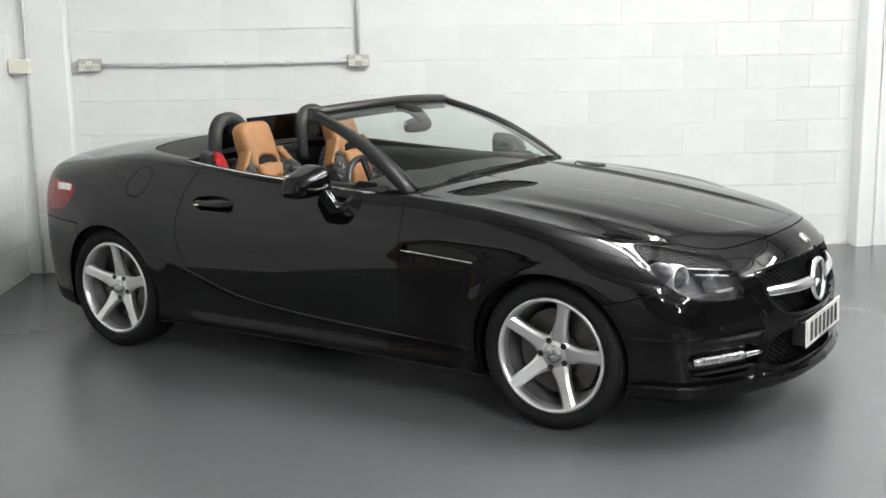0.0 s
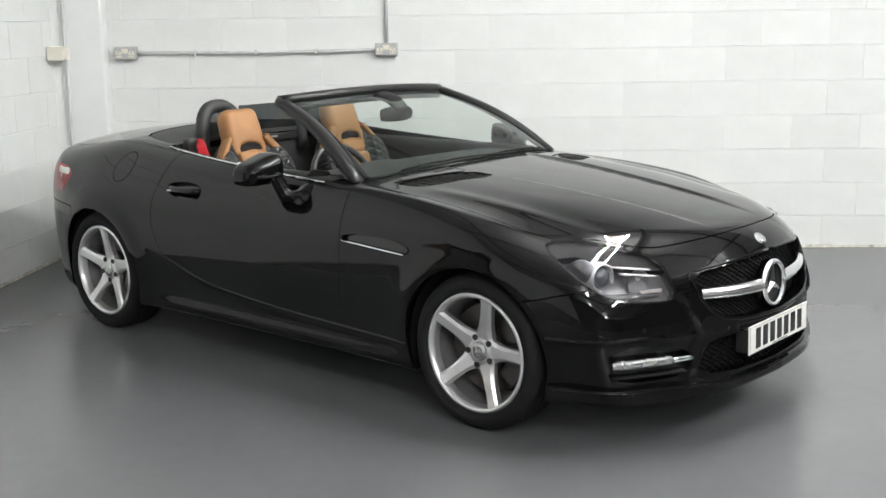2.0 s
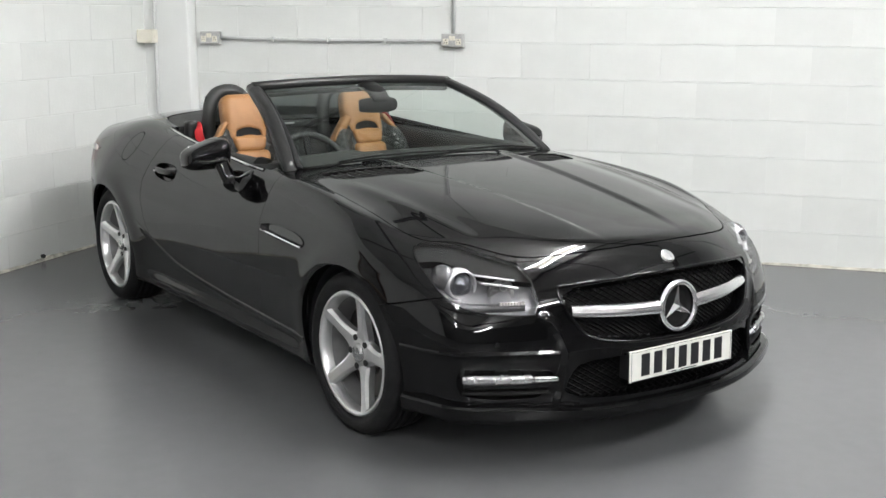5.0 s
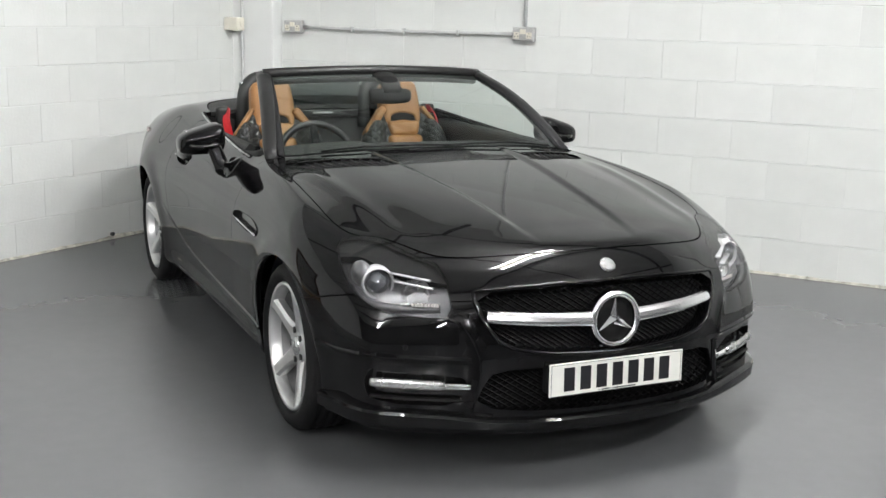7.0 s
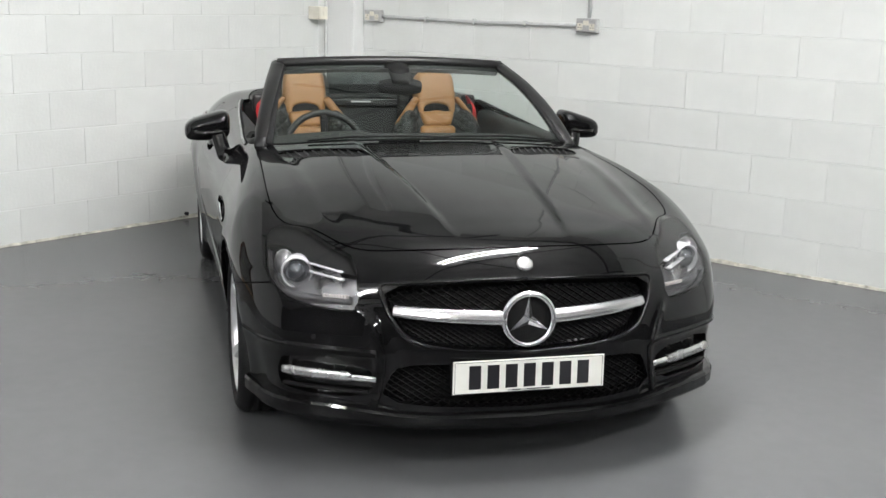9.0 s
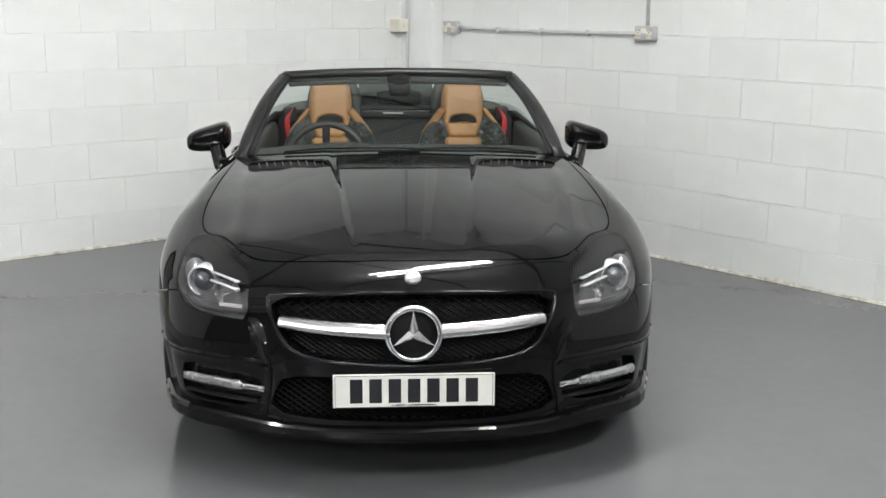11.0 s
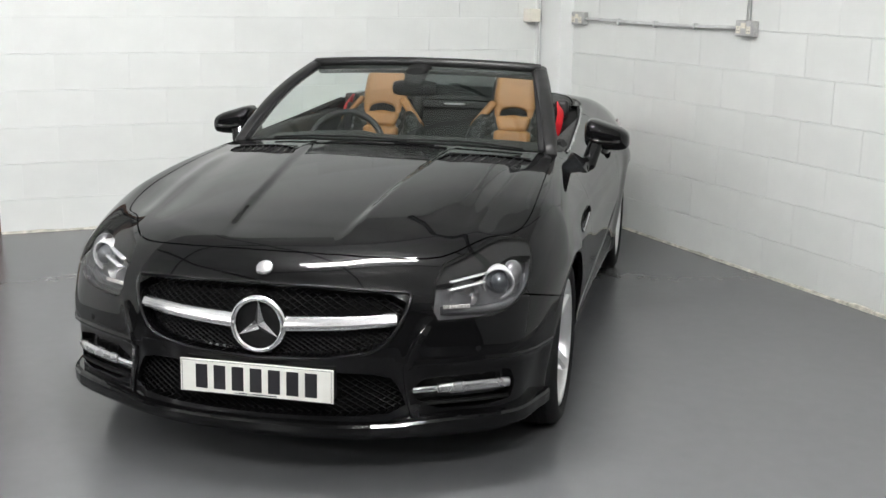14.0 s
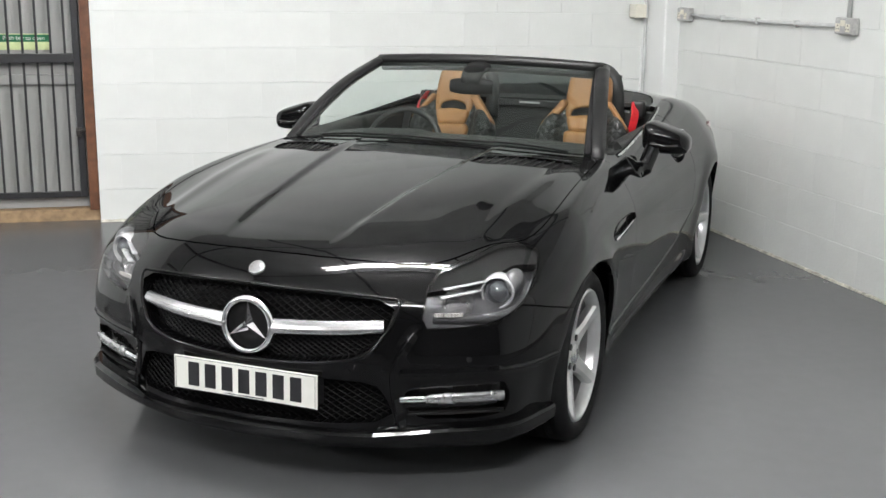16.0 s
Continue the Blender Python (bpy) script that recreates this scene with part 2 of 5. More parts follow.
for u, v in ((1.5, 0.15), (5.0, -0.6)):
    for k in range(3):
        tube_light(u, v - 1.8 - 4.9 * k, v - 4.9 * k, 3.15)

# ---------------------------------------------------------------- car body surface
def curve(pts):
    """A smooth monotone curve through the points (x, y)."""
    xs = np.array([p[0] for p in pts], float)
    ys = np.array([p[1] for p in pts], float)
    h = np.diff(xs)
    d = np.diff(ys) / h
    m = np.zeros_like(ys)
    m[1:-1] = np.where(d[:-1] * d[1:] > 0, (h[:-1] + h[1:]) / (h[1:] / np.where(d[:-1] == 0, 1, d[:-1]) + h[:-1] / np.where(d[1:] == 0, 1, d[1:])), 0)
    m[0], m[-1] = d[0], d[-1]

    def at(x):
        x = np.asarray(x, float)
        i = np.clip(np.searchsorted(xs, x) - 1, 0, len(h) - 1)
        s = np.clip((x - xs[i]) / h[i], -0.5, 1.5)
        return ys[i] * (1 + 2 * s) * (1 - s) ** 2 + m[i] * h[i] * s * (1 - s) ** 2 + ys[i + 1] * s * s * (3 - 2 * s) + m[i + 1] * h[i] * s * s * (s - 1)
    return at


def step(a, b, x):
    s = np.clip((x - a) / (b - a), 0, 1)
    return s * s * (3 - 2 * s)


def smax(a, b, k):
    h = np.maximum(k - np.abs(a - b), 0) / k
    return np.maximum(a, b) + h * h * k / 4


z_mid = curve([(-2.15, 0.83), (-2.0, 0.915), (-1.8, 0.955), (-1.6, 0.978), (-1.2, 1.0), (-0.85, 0.985), (-0.4, 0.965), (0, 0.95), (0.3, 0.94), (0.5, 0.928), (0.8, 0.908), (1.2, 0.868), (1.5, 0.828), (1.7, 0.793), (1.92, 0.735), (2.0, 0.69), (2.1, 0.58)])
z_drop = curve([(-2.1, 0.1), (-1.6, 0.08), (-1.1, 0.045), (-0.6, 0.045), (0, 0.045), (0.4, 0.05), (0.83, 0.045), (1.16, 0.05), (1.5, 0.075), (1.8, 0.09), (2.1, 0.1)])
y_wide = curve([(-2.2, 0.64), (-2.0, 0.735), (-1.8, 0.815), (-1.5, 0.878), (-1.215, 0.902), (-0.8, 0.89), (-0.4, 0.88), (0, 0.876), (0.4, 0.876), (0.8, 0.882), (1.1, 0.887), (1.3, 0.884), (1.5, 0.868), (1.7, 0.828), (1.9, 0.76), (2.2, 0.6)])
y_in = curve([(0.0, 0.10), (0.15, 0.055), (0.22, 0.036), (0.3, 0.028), (0.4, 0.014), (0.5, 0.004), (0.62, 0.002), (0.7, 0.015), (0.8, 0.066), (0.9, 0.148), (1.0, 0.26), (1.1, 0.40)])
x_nose = curve([(0.0, 2.052), (0.25, 2.034), (0.4, 1.995), (0.5, 1.955), (0.6, 1.908), (0.7, 1.852), (0.76, 1.812), (0.82, 1.75), (0.87, 1.66), (0.92, 1.5), (1.0, 1.2)])
x_lean = curve([(0.0, -0.02), (0.17, -0.016), (0.205, -0.014), (0.232, -0.013), (0.255, -0.013), (0.28, -0.013), (0.31, -0.014), (0.45, -0.016), (0.55, -0.028), (0.62, -0.045), (0.68, -0.08), (0.75, -0.14), (0.85, -0.26), (1.0, -0.5)])
x_tail = curve([(0.0, -2.075), (0.4, -2.04), (0.6, -1.95), (0.75, -1.81), (0.85, -1.58), (0.95, -1.2)])
crease = curve([(-0.9, 0.53), (-0.67, 0.461), (-0.325, 0.36), (0.224, 0.312), (0.893, 0.289), (1.2, 0.28)])

y_blade = curve([(0.2, 0.485), (0.27, 0.470), (0.40, 0.452), (0.47, 0.470), (0.56, 0.512), (0.7, 0.55)])
y_ridge = curve([(0.3, 0.32), (0.6, 0.30), (0.94, 0.272), (1.28, 0.235), (1.6, 0.208), (1.9, 0.18)])


def body(x, y, z):
    """Signed field of the car's outer skin, negative inside."""
    y = np.abs(y)
    ridge = step(y_ridge(x) - 0.018, y_ridge(x) + 0.018, y)
    bulge = 0.010 * (ridge * (1 - step(0.42, 0.64, y)) - 0.5) * step(0.45, 0.8, x) * (1 - step(1.55, 1.9, x))
    bulge += 0.006 * np.exp(-((y - 0.660 + 0.05 * x) / 0.036) ** 2) * step(0.7, 1.0, x) * (1 - step(1.5, 1.75, x))
    bulge += 0.008 * np.exp(-((y - 0.770) / 0.04) ** 2) * step(0.4, 0.7, x) * (1 - step(1.1, 1.75, x))
    top = z - (z_mid(x) - z_drop(x) * (y / 0.72) ** 2.2 + bulge)
    groove = step(crease(x) - 0.035, crease(x) - 0.002, z) - 1
    inset = 0.012 * groove * step(-0.85, -0.6, x) * (1 - step(0.75, 0.95, x)) * step(0.2, 0.27, z)
    rf = np.hypot(x - 1.224, z - 0.31)
    rr = np.hypot(x + 1.206, z - 0.308)
    flare = 0.008 * np.exp(-((rf - 0.35) / 0.05) ** 2) + 0.012 * np.exp(-((rr - 0.35) / 0.06) ** 2)
    side = y - (y_wide(x) - y_in(z) + inset + flare)
    front = x - (x_nose(y) + x_lean(z) * (1 + 1.3 * (y / 0.7) ** 2))
    rear = (x_tail(y) + 0.45 * (z - 0.55) ** 2) - x
    f = smax(top, side, 0.058 - 0.024 * step(0.3, 0.6, x) * (1 - step(1.1, 1.8, x)))
    f = smax(f, front * 0.9, 0.05)
    f = smax(f, rear * 0.9, 0.08)
    ledge = (1 - step(0.402, 0.424, z)) * step(0.235, 0.25, z) * step(1.55, 1.62, x) * step(0.40, 0.46, y)
    blade = np.exp(-((y - y_blade(z)) / 0.020) ** 2) * step(0.25, 0.29, z) * (1 - step(0.52, 0.57, z)) * step(1.6, 1.75, x)
    return smax(f + 0.012 * ledge - 0.006 * blade, (0.175 - z), 0.03)


def skin(field, lo, hi, h):
    """A quad mesh of the zero level of a field over a box, by surface nets, with its points drawn onto the level."""
    ax = [np.arange(a, b + h, h) for a, b in zip(lo, hi)]
    X, Y, Z = np.meshgrid(*ax, indexing="ij")
    D = field(X, Y, Z)
    ins = D < 0
    n = D.shape
    num = np.zeros([k - 1 for k in n])
    acc = np.zeros([k - 1 for k in n] + [3])
    corner = [(i, j, k) for i in (0, 1) for j in (0, 1) for k in (0, 1)]

    def sub(A, o):
        return A[o[0]:n[0] - 1 + o[0], o[1]:n[1] - 1 + o[1], o[2]:n[2] - 1 + o[2]]
    for a in corner:
        for b in corner:
            if sum(b) - sum(a) == 1 and all(q >= p for p, q in zip(a, b)):
                da, db = sub(D, a), sub(D, b)
                cut = (da < 0) != (db < 0)
                t = np.where(cut, da / np.where(cut, da - db, 1), 0)
                num += cut
                for c in range(3):
                    acc[..., c] += cut * (a[c] + (b[c] - a[c]) * t)
    used = num > 0
    idx = -np.ones(used.shape, int)
    idx[used] = np.arange(used.sum())
    V = np.array(lo) + h * (np.argwhere(used) + acc[used] / num[used][:, None])
    Fs = []
    for c in range(3):
        o = [0, 0, 0]
        o[c] = 1
        A = ins[:n[0] - o[0], :n[1] - o[1], :n[2] - o[2]]
        B = ins[o[0]:, o[1]:, o[2]:]
        p, q = [k for k in range(3) if k != c]
        for I in np.argwhere(A != B):
            if I[p] < 1 or I[q] < 1 or I[p] >= n[p] - 1 or I[q] >= n[q] - 1:
                continue
            quad = []
            for dp, dq in ((0, 0), (1, 0), (1, 1), (0, 1)):
                J = I.copy()
                J[p] -= dp
                J[q] -= dq
                quad.append(int(idx[tuple(J)]))
            flip = A[tuple(I)] != (c == 1)
            Fs.append(quad if not flip else quad[::-1])
    for _ in range(4):
        g = slope(field, V)
        d = field(V[:, 0], V[:, 1], V[:, 2])
        V = V - g * np.clip(d / np.maximum((g * g).sum(1), 0.2), -h, h)[:, None]
    return V, Fs


def slope(field, V, e=0.002):
    g = np.zeros_like(V)
    for c in range(3):
        o = np.zeros(3)
        o[c] = e
        A, B = V + o, V - o
        g[:, c] = (field(A[:, 0], A[:, 1], A[:, 2]) - field(B[:, 0], B[:, 1], B[:, 2])) / (2 * e)
    return g


def cut(V, Fs, fn):
    """Splits polygons along the zero line of fn(x, y, z): points, faces with fn < 0, faces with fn >= 0."""
    s = fn(V[:, 0], V[:, 1], V[:, 2])
    neg = s < 0
    lo, hi, mixed = [], [], []
    for f in Fs:
        k = sum(bool(neg[i]) for i in f)
        (lo if k == len(f) else hi if k == 0 else mixed).append(f)
    pairs = {}
    for f in mixed:
        for a, b in zip(f, f[1:] + f[:1]):
            if neg[a] != neg[b]:
                pairs.setdefault((min(a, b), max(a, b)), len(pairs))
    if not pairs:
        return V, lo, hi
    E = np.array(list(pairs))
    A, B = V[E[:, 0]], V[E[:, 1]]
    ta, tb = np.zeros(len(E)), np.ones(len(E))
    na = neg[E[:, 0]]
    for _ in range(14):
        tm = (ta + tb) / 2
        M = A + (B - A) * tm[:, None]
        same = (fn(M[:, 0], M[:, 1], M[:, 2]) < 0) == na
        ta, tb = np.where(same, tm, ta), np.where(same, tb, tm)
    n0 = len(V)
    V = np.vstack([V, A + (B - A) * ((ta + tb) / 2)[:, None]])
    for f in mixed:
        one, two = [], []
        for a, b in zip(f, f[1:] + f[:1]):
            (one if neg[a] else two).append(a)
            if neg[a] != neg[b]:
                c = n0 + pairs[(min(a, b), max(a, b))]
                one.append(c)
                two.append(c)
        if len(one) > 2:
            lo.append(one)
        if len(two) > 2:
            hi.append(two)
    return V, lo, hi


def panel(name, V, Fs, material, parent, label="", field=None, both=False, mirror=False, rim=0.02, push=0.0):
    """A sheet of the skin as a part, its edge turned inwards by rim; both: with its mirror image; mirror: only the mirror image."""
    field = field or body
    ids = sorted({i for f in Fs for i in f})
    at = {k: i for i, k in enumerate(ids)}
    P = V[ids].copy()
    N = slope(field, P)
    N /= np.maximum(np.linalg.norm(N, axis=1), 1e-6)[:, None]
    P -= N * push
    faces = [[at[i] for i in f] for f in Fs]
    turn = sum(float(np.cross(P[f], np.roll(P[f], -1, 0)).sum(0) @ N[f[0]]) > 0 for f in faces[::7]) * 14 < len(faces)
    faces = [f[::-1] for f in faces] if turn else faces
    count = {}
    for f in faces:
        for a, b in zip(f, f[1:] + f[:1]):
            count[(a, b)] = 1
    edge = [(a, b) for (a, b) in count if (b, a) not in count and not (both and abs(P[a, 1]) < 1e-4 and abs(P[b, 1]) < 1e-4)]
    n0 = len(P)
    if rim:
        vs = sorted({v for e in edge for v in e})
        low = {v: n0 + i for i, v in enumerate(vs)}
        P = np.vstack([P, P[vs] - N[vs] * rim])
        N = np.vstack([N, N[vs]])
        faces += [[b, a, low[a], low[b]] for a, b in edge]
    if mirror:
        P[:, 1] *= -1
        faces = [f[::-1] for f in faces]
    elif both:
        m = len(P)
        Q = P.copy()
        Q[:, 1] *= -1
        P = np.vstack([P, Q])
        faces = faces + [[i + m for i in f[::-1]] for f in faces]
    me = bpy.data.meshes.new(name)
    me.from_pydata(P.tolist(), [], faces)
    me.update()
    bm = bmesh.new()
    bm.from_mesh(me)
    if both:
        bmesh.ops.remove_doubles(bm, verts=[v for v in bm.verts if abs(v.co.y) < 1e-3], dist=1e-3)
    for e in bm.edges:
        if len(e.link_faces) == 2 and e.calc_face_angle(0) > 0.7:
            e.smooth = False
    bm.to_mesh(me)
    bm.free()
    me.polygons.foreach_set("use_smooth", [True] * len(me.polygons))
    co = np.empty(len(me.vertices) * 3)
    me.vertices.foreach_get("co", co)
    n = slope(field, co.reshape(-1, 3), 0.004)
    n /= np.maximum(np.linalg.norm(n, axis=1), 1e-6)[:, None]
    loops = []
    for p in me.polygons:
        flat = np.array(p.normal)
        for i in p.vertices:
            loops.append(tuple(n[i] if n[i] @ flat > 0.6 else flat))
    me.normals_split_custom_set(loops)
    me.materials.append(material)
    ob = new(name, me)
    ob.parent = parent
    if label:
        ob["label"] = label
    return ob


# ---------------------------------------------------------------- shape helpers
def sheet(name, field, lo, hi, h, material, parent, label="", m=None):
    """A rounded solid from a signed field, as a part; m: its pose."""
    P, F = skin(field, lo, hi, h)
    me = bpy.data.meshes.new(name)
    me.from_pydata(P.tolist(), [], F)
    me.update()
    bm = bmesh.new()
    bm.from_mesh(me)
    solid(bm).to_mesh(me)
    bm.free()
    for p in me.polygons:
        p.use_smooth = True
    me.materials.append(material)
    ob = new(name, me)
    if parent is not None:
        ob.parent = parent
    if m is not None:
        ob.matrix_local = m
    if label:
        ob["label"] = label
    return ob


def rbox(x, y, z, c, half, r):
    """Signed distance to a box with rounded edges."""
    q = [np.abs(a - b) - (k - r) for a, b, k in zip((x, y, z), c, half)]
    out = np.sqrt(sum(np.maximum(k, 0) ** 2 for k in q))
    return out + np.minimum(np.maximum(np.maximum(q[0], q[1]), q[2]), 0) - r


def capsule(x, y, z, a, b, r):
    a, b = np.array(a, float), np.array(b, float)
    d = b - a
    t = np.clip(((x - a[0]) * d[0] + (y - a[1]) * d[1] + (z - a[2]) * d[2]) / (d @ d), 0, 1)
    return np.sqrt((x - a[0] - d[0] * t) ** 2 + (y - a[1] - d[1] * t) ** 2 + (z - a[2] - d[2] * t) ** 2) - r


def smin(a, b, k):
    return -smax(-a, -b, k)


def poly(pts, rounds=2):
    """Signed distance to a polygon with its corners cut round, negative inside."""
    p = [np.array(q, float) for q in pts]
    for _ in range(rounds):
        p = [c for a, b in zip(p, p[1:] + p[:1]) for c in (0.75 * a + 0.25 * b, 0.25 * a + 0.75 * b)]
    A = np.array(p)
    B = np.roll(A, -1, 0)

    def at(a, b):
        a, b = np.asarray(a, float), np.asarray(b, float)
        best = np.full(a.shape, 1e9)
        inside = np.zeros(a.shape, bool)
        for (ax, ay), (bx, by) in zip(A, B):
            dx, dy = bx - ax, by - ay
            t = np.clip(((a - ax) * dx + (b - ay) * dy) / (dx * dx + dy * dy), 0, 1)
            best = np.minimum(best, (a - ax - dx * t) ** 2 + (b - ay - dy * t) ** 2)
            cross = (ay > b) != (by > b)
            inside ^= cross & (a < dx * (b - ay) / (dy if dy else 1e-9) + ax)
        return np.where(inside, -1, 1) * np.sqrt(best)
    return at


def lathe(bm, prof, seg=48, m=None, closed=False):
    """Turns a profile of (radius, height) about the Y axis."""
    rings = [[bm.verts.new(Vector((r * math.cos(2 * math.pi * k / seg), h, r * math.sin(2 * math.pi * k / seg)))) for k in range(seg)] for r, h in prof]
    loops = list(zip(rings, rings[1:])) + ([(rings[-1], rings[0])] if closed else [])
    for a, b in loops:
        for k in range(seg):
            bm.faces.new((a[k], a[(k + 1) % seg], b[(k + 1) % seg], b[k]))
    if m is not None:
        bmesh.ops.transform(bm, matrix=m, verts=[v for r in rings for v in r])
    return bm


def sweep(bm, pts, ring, up=(0, 0, 1), caps=True):
    """Draws a section ring(t) of (side, up) points along a line of points."""
    pts = [Vector(p) for p in pts]
    rows = []
    for i, p in enumerate(pts):
        d = (pts[min(i + 1, len(pts) - 1)] - pts[max(i - 1, 0)]).normalized()
        s = d.cross(Vector(up)).normalized()
        u = s.cross(d).normalized()
        rows.append([bm.verts.new(p + s * a + u * b) for a, b in ring(i / max(len(pts) - 1, 1))])
    n = len(rows[0])
    for a, b in zip(rows, rows[1:]):
        for k in range(n):
            bm.faces.new((a[k], a[(k + 1) % n], b[(k + 1) % n], b[k]))
    if caps:
        bm.faces.new(rows[0][::-1])
        bm.faces.new(rows[-1])
    return bm


def oval(a, b, n=12):
    return [(a * math.cos(2 * math.pi * k / n), b * math.sin(2 * math.pi * k / n)) for k in range(n)]


def smooth_line(pts, n=6):
    """Points of a smooth line through pts."""
    P = [np.array(p, float) for p in pts]
    P = [2 * P[0] - P[1]] + P + [2 * P[-1] - P[-2]]
    out = []
    for a, b, c, d in zip(P, P[1:], P[2:], P[3:]):
        for k in range(n):
            t = k / n
            out.append(0.5 * (2 * b + (c - a) * t + (2 * a - 5 * b + 4 * c - d) * t * t + (3 * b - a - 3 * c + d) * t ** 3))
    return [tuple(q) for q in out + [P[-2]]]


def solid(bm):
    bmesh.ops.recalc_face_normals(bm, faces=bm.faces[:])
    return bm


def on_skin(x=None, y=None, z=None):
    """The missing coordinate of a point on the car's skin: y from x, z; x from y, z; z from x, y."""
    a, b = (0.0, 2.3) if x is None else (0.0, 1.0) if y is None else (0.3, 1.2)
    for _ in range(40):
        c = (a + b) / 2
        f = float(body(*(np.float64(c if k is None else k) for k in (x, y, z))))
        a, b = (c, b) if f < 0 else (a, c)
    return a


# ---------------------------------------------------------------- car: painted panels
car = new("car")
tagged(car, "glossy black two-seat convertible with its roof down, tan and black seats", "car")
V, Q = skin(body, (-2.2, -0.0125, 0.1), (2.15, 1.0, 1.1), 0.0125)
V, _, Q = cut(V, Q, lambda x, y, z: y)
ARCH = 0.330
HUBS = ((1.224, 0.312), (-1.206, 0.308))
for hx, hz in HUBS:
    V, Q, _ = cut(V, Q, lambda x, y, z: np.minimum(ARCH - np.hypot(x - hx, z - hz), y - 0.45))
y_belt = curve([(-1.2, 0.56), (-1.05, 0.605), (-0.86, 0.655), (-0.6, 0.685), (-0.13, 0.715), (0.3, 0.735), (0.5, 0.735)])
x_glass = curve([(0.0, 0.60), (0.3, 0.585), (0.5, 0.55), (0.63, 0.505), (0.7, 0.42), (0.78, 0.2)])
V, Q, _ = cut(V, Q, lambda x, y, z: np.minimum(np.minimum(x + 0.86, x_glass(y) - 0.03 - x), np.minimum(y_belt(x) - y, z - 0.7)))

lamp_edge = poly([(-0.715, 0.735), (-0.78, 0.754), (-0.915, 0.754), (-1.075, 0.730), (-1.30, 0.696), (-1.39, 0.548), (-1.22, 0.547), (-1.05, 0.558), (-0.92, 0.602), (-0.813, 0.667)], 1)
grille_edge = poly([(-0.3, 0.657), (0.0, 0.658), (0.25, 0.650), (0.452, 0.632), (0.432, 0.545), (0.375, 0.475), (0.25, 0.450), (0.0, 0.436), (-0.3, 0.440)], 1)
low_edge = poly([(-0.3, 0.405), (0.25, 0.402), (0.405, 0.392), (0.435, 0.35), (0.462, 0.272), (0.25, 0.258), (-0.3, 0.254)], 1)
fog_edge = poly([(0.745, 0.395), (0.49, 0.388), (0.478, 0.274), (0.745, 0.268), (0.765, 0.33)], 1)
tail_edge = poly([(-1.48, 0.80), (-1.50, 0.72), (-1.62, 0.665), (-2.2, 0.66), (-2.2, 0.825), (-1.62, 0.825)], 1)
bonnet_edge = poly([(1.894, -0.3), (1.894, 0.0), (1.875, 0.24), (1.822, 0.40), (1.765, 0.50), (1.70, 0.555), (1.613, 0.603), (1.545, 0.638), (1.49, 0.70), (1.40, 0.730), (1.25, 0.738), (1.0, 0.728), (0.75, 0.716), (0.50, 0.705), (0.535, 0.63), (0.58, 0.5), (0.612, 0.3), (0.628, 0.0), (0.628, -0.3)], 1)
vent_edge = poly([(0.625, 0.635), (0.755, 0.32), (0.93, 0.285), (0.80, 0.58), (0.73, 0.638)], 1)
door_edge = poly([(0.49, 0.98), (0.505, 0.86), (0.545, 0.67), (0.535, 0.47), (0.515, 0.315), (0.40, 0.296), (0.1, 0.308), (-0.3, 0.342), (-0.55, 0.40), (-0.68, 0.48), (-0.73, 0.60), (-0.735, 0.75), (-0.71, 0.98)], 1)
gill_edge = poly([(0.555, 0.700), (0.80, 0.706), (0.905, 0.690), (0.935, 0.668), (0.90, 0.646), (0.555, 0.662)], 1)
cup_edge = poly([(-0.640, 0.808), (-0.46, 0.816), (-0.395, 0.778), (-0.415, 0.738), (-0.58, 0.742), (-0.655, 0.775)], 2)
tonneau_edge = poly([(-0.80, -0.3), (-0.80, 0.62), (-1.03, 0.60), (-1.22, 0.53), (-1.30, 0.36), (-1.32, 0.1), (-1.32, -0.3)], 1)
boot_edge = poly([(-1.34, -0.3), (-1.34, 0.4), (-1.36, 0.60), (-1.55, 0.66), (-2.2, 0.68), (-2.2, -0.3)], 1)

SETS = {}
for key, fn in (("lamp", lambda x, y, z: np.maximum(lamp_edge(y - x, z), 1.3 - x)),
                ("tail", lambda x, y, z: np.maximum(tail_edge(x, z), 0.5 - y)),
                ("grille", lambda x, y, z: np.maximum(grille_edge(y, z), 1.6 - x)),
                ("low", lambda x, y, z: np.maximum(low_edge(y, z), 1.6 - x)),
                ("fog", lambda x, y, z: np.maximum(fog_edge(y, z), 1.6 - x))):
    V, SETS[key], Q = cut(V, Q, fn)


V, _, SETS["seal"] = cut(V, SETS["lamp"], lambda x, y, z: lamp_edge(y - x, z) + 0.007)
z_brow = curve([(-1.5, 0.645), (-1.30, 0.658), (-1.12, 0.670), (-0.98, 0.692), (-0.86, 0.710), (-0.7, 0.700)])
V, _, SETS["brow"] = cut(V, SETS["lamp"], lambda x, y, z: z - z_brow(y - x))


def take(key, fn, gap=0.0024):
    """Takes the panel with fn < 0 out of the skin, leaving a shut line round it."""
    global V, Q
    V, SETS[key], rest = cut(V, Q, lambda x, y, z: fn(x, y, z) + gap)
    V, _, Q = cut(V, rest, lambda x, y, z: fn(x, y, z) - gap)


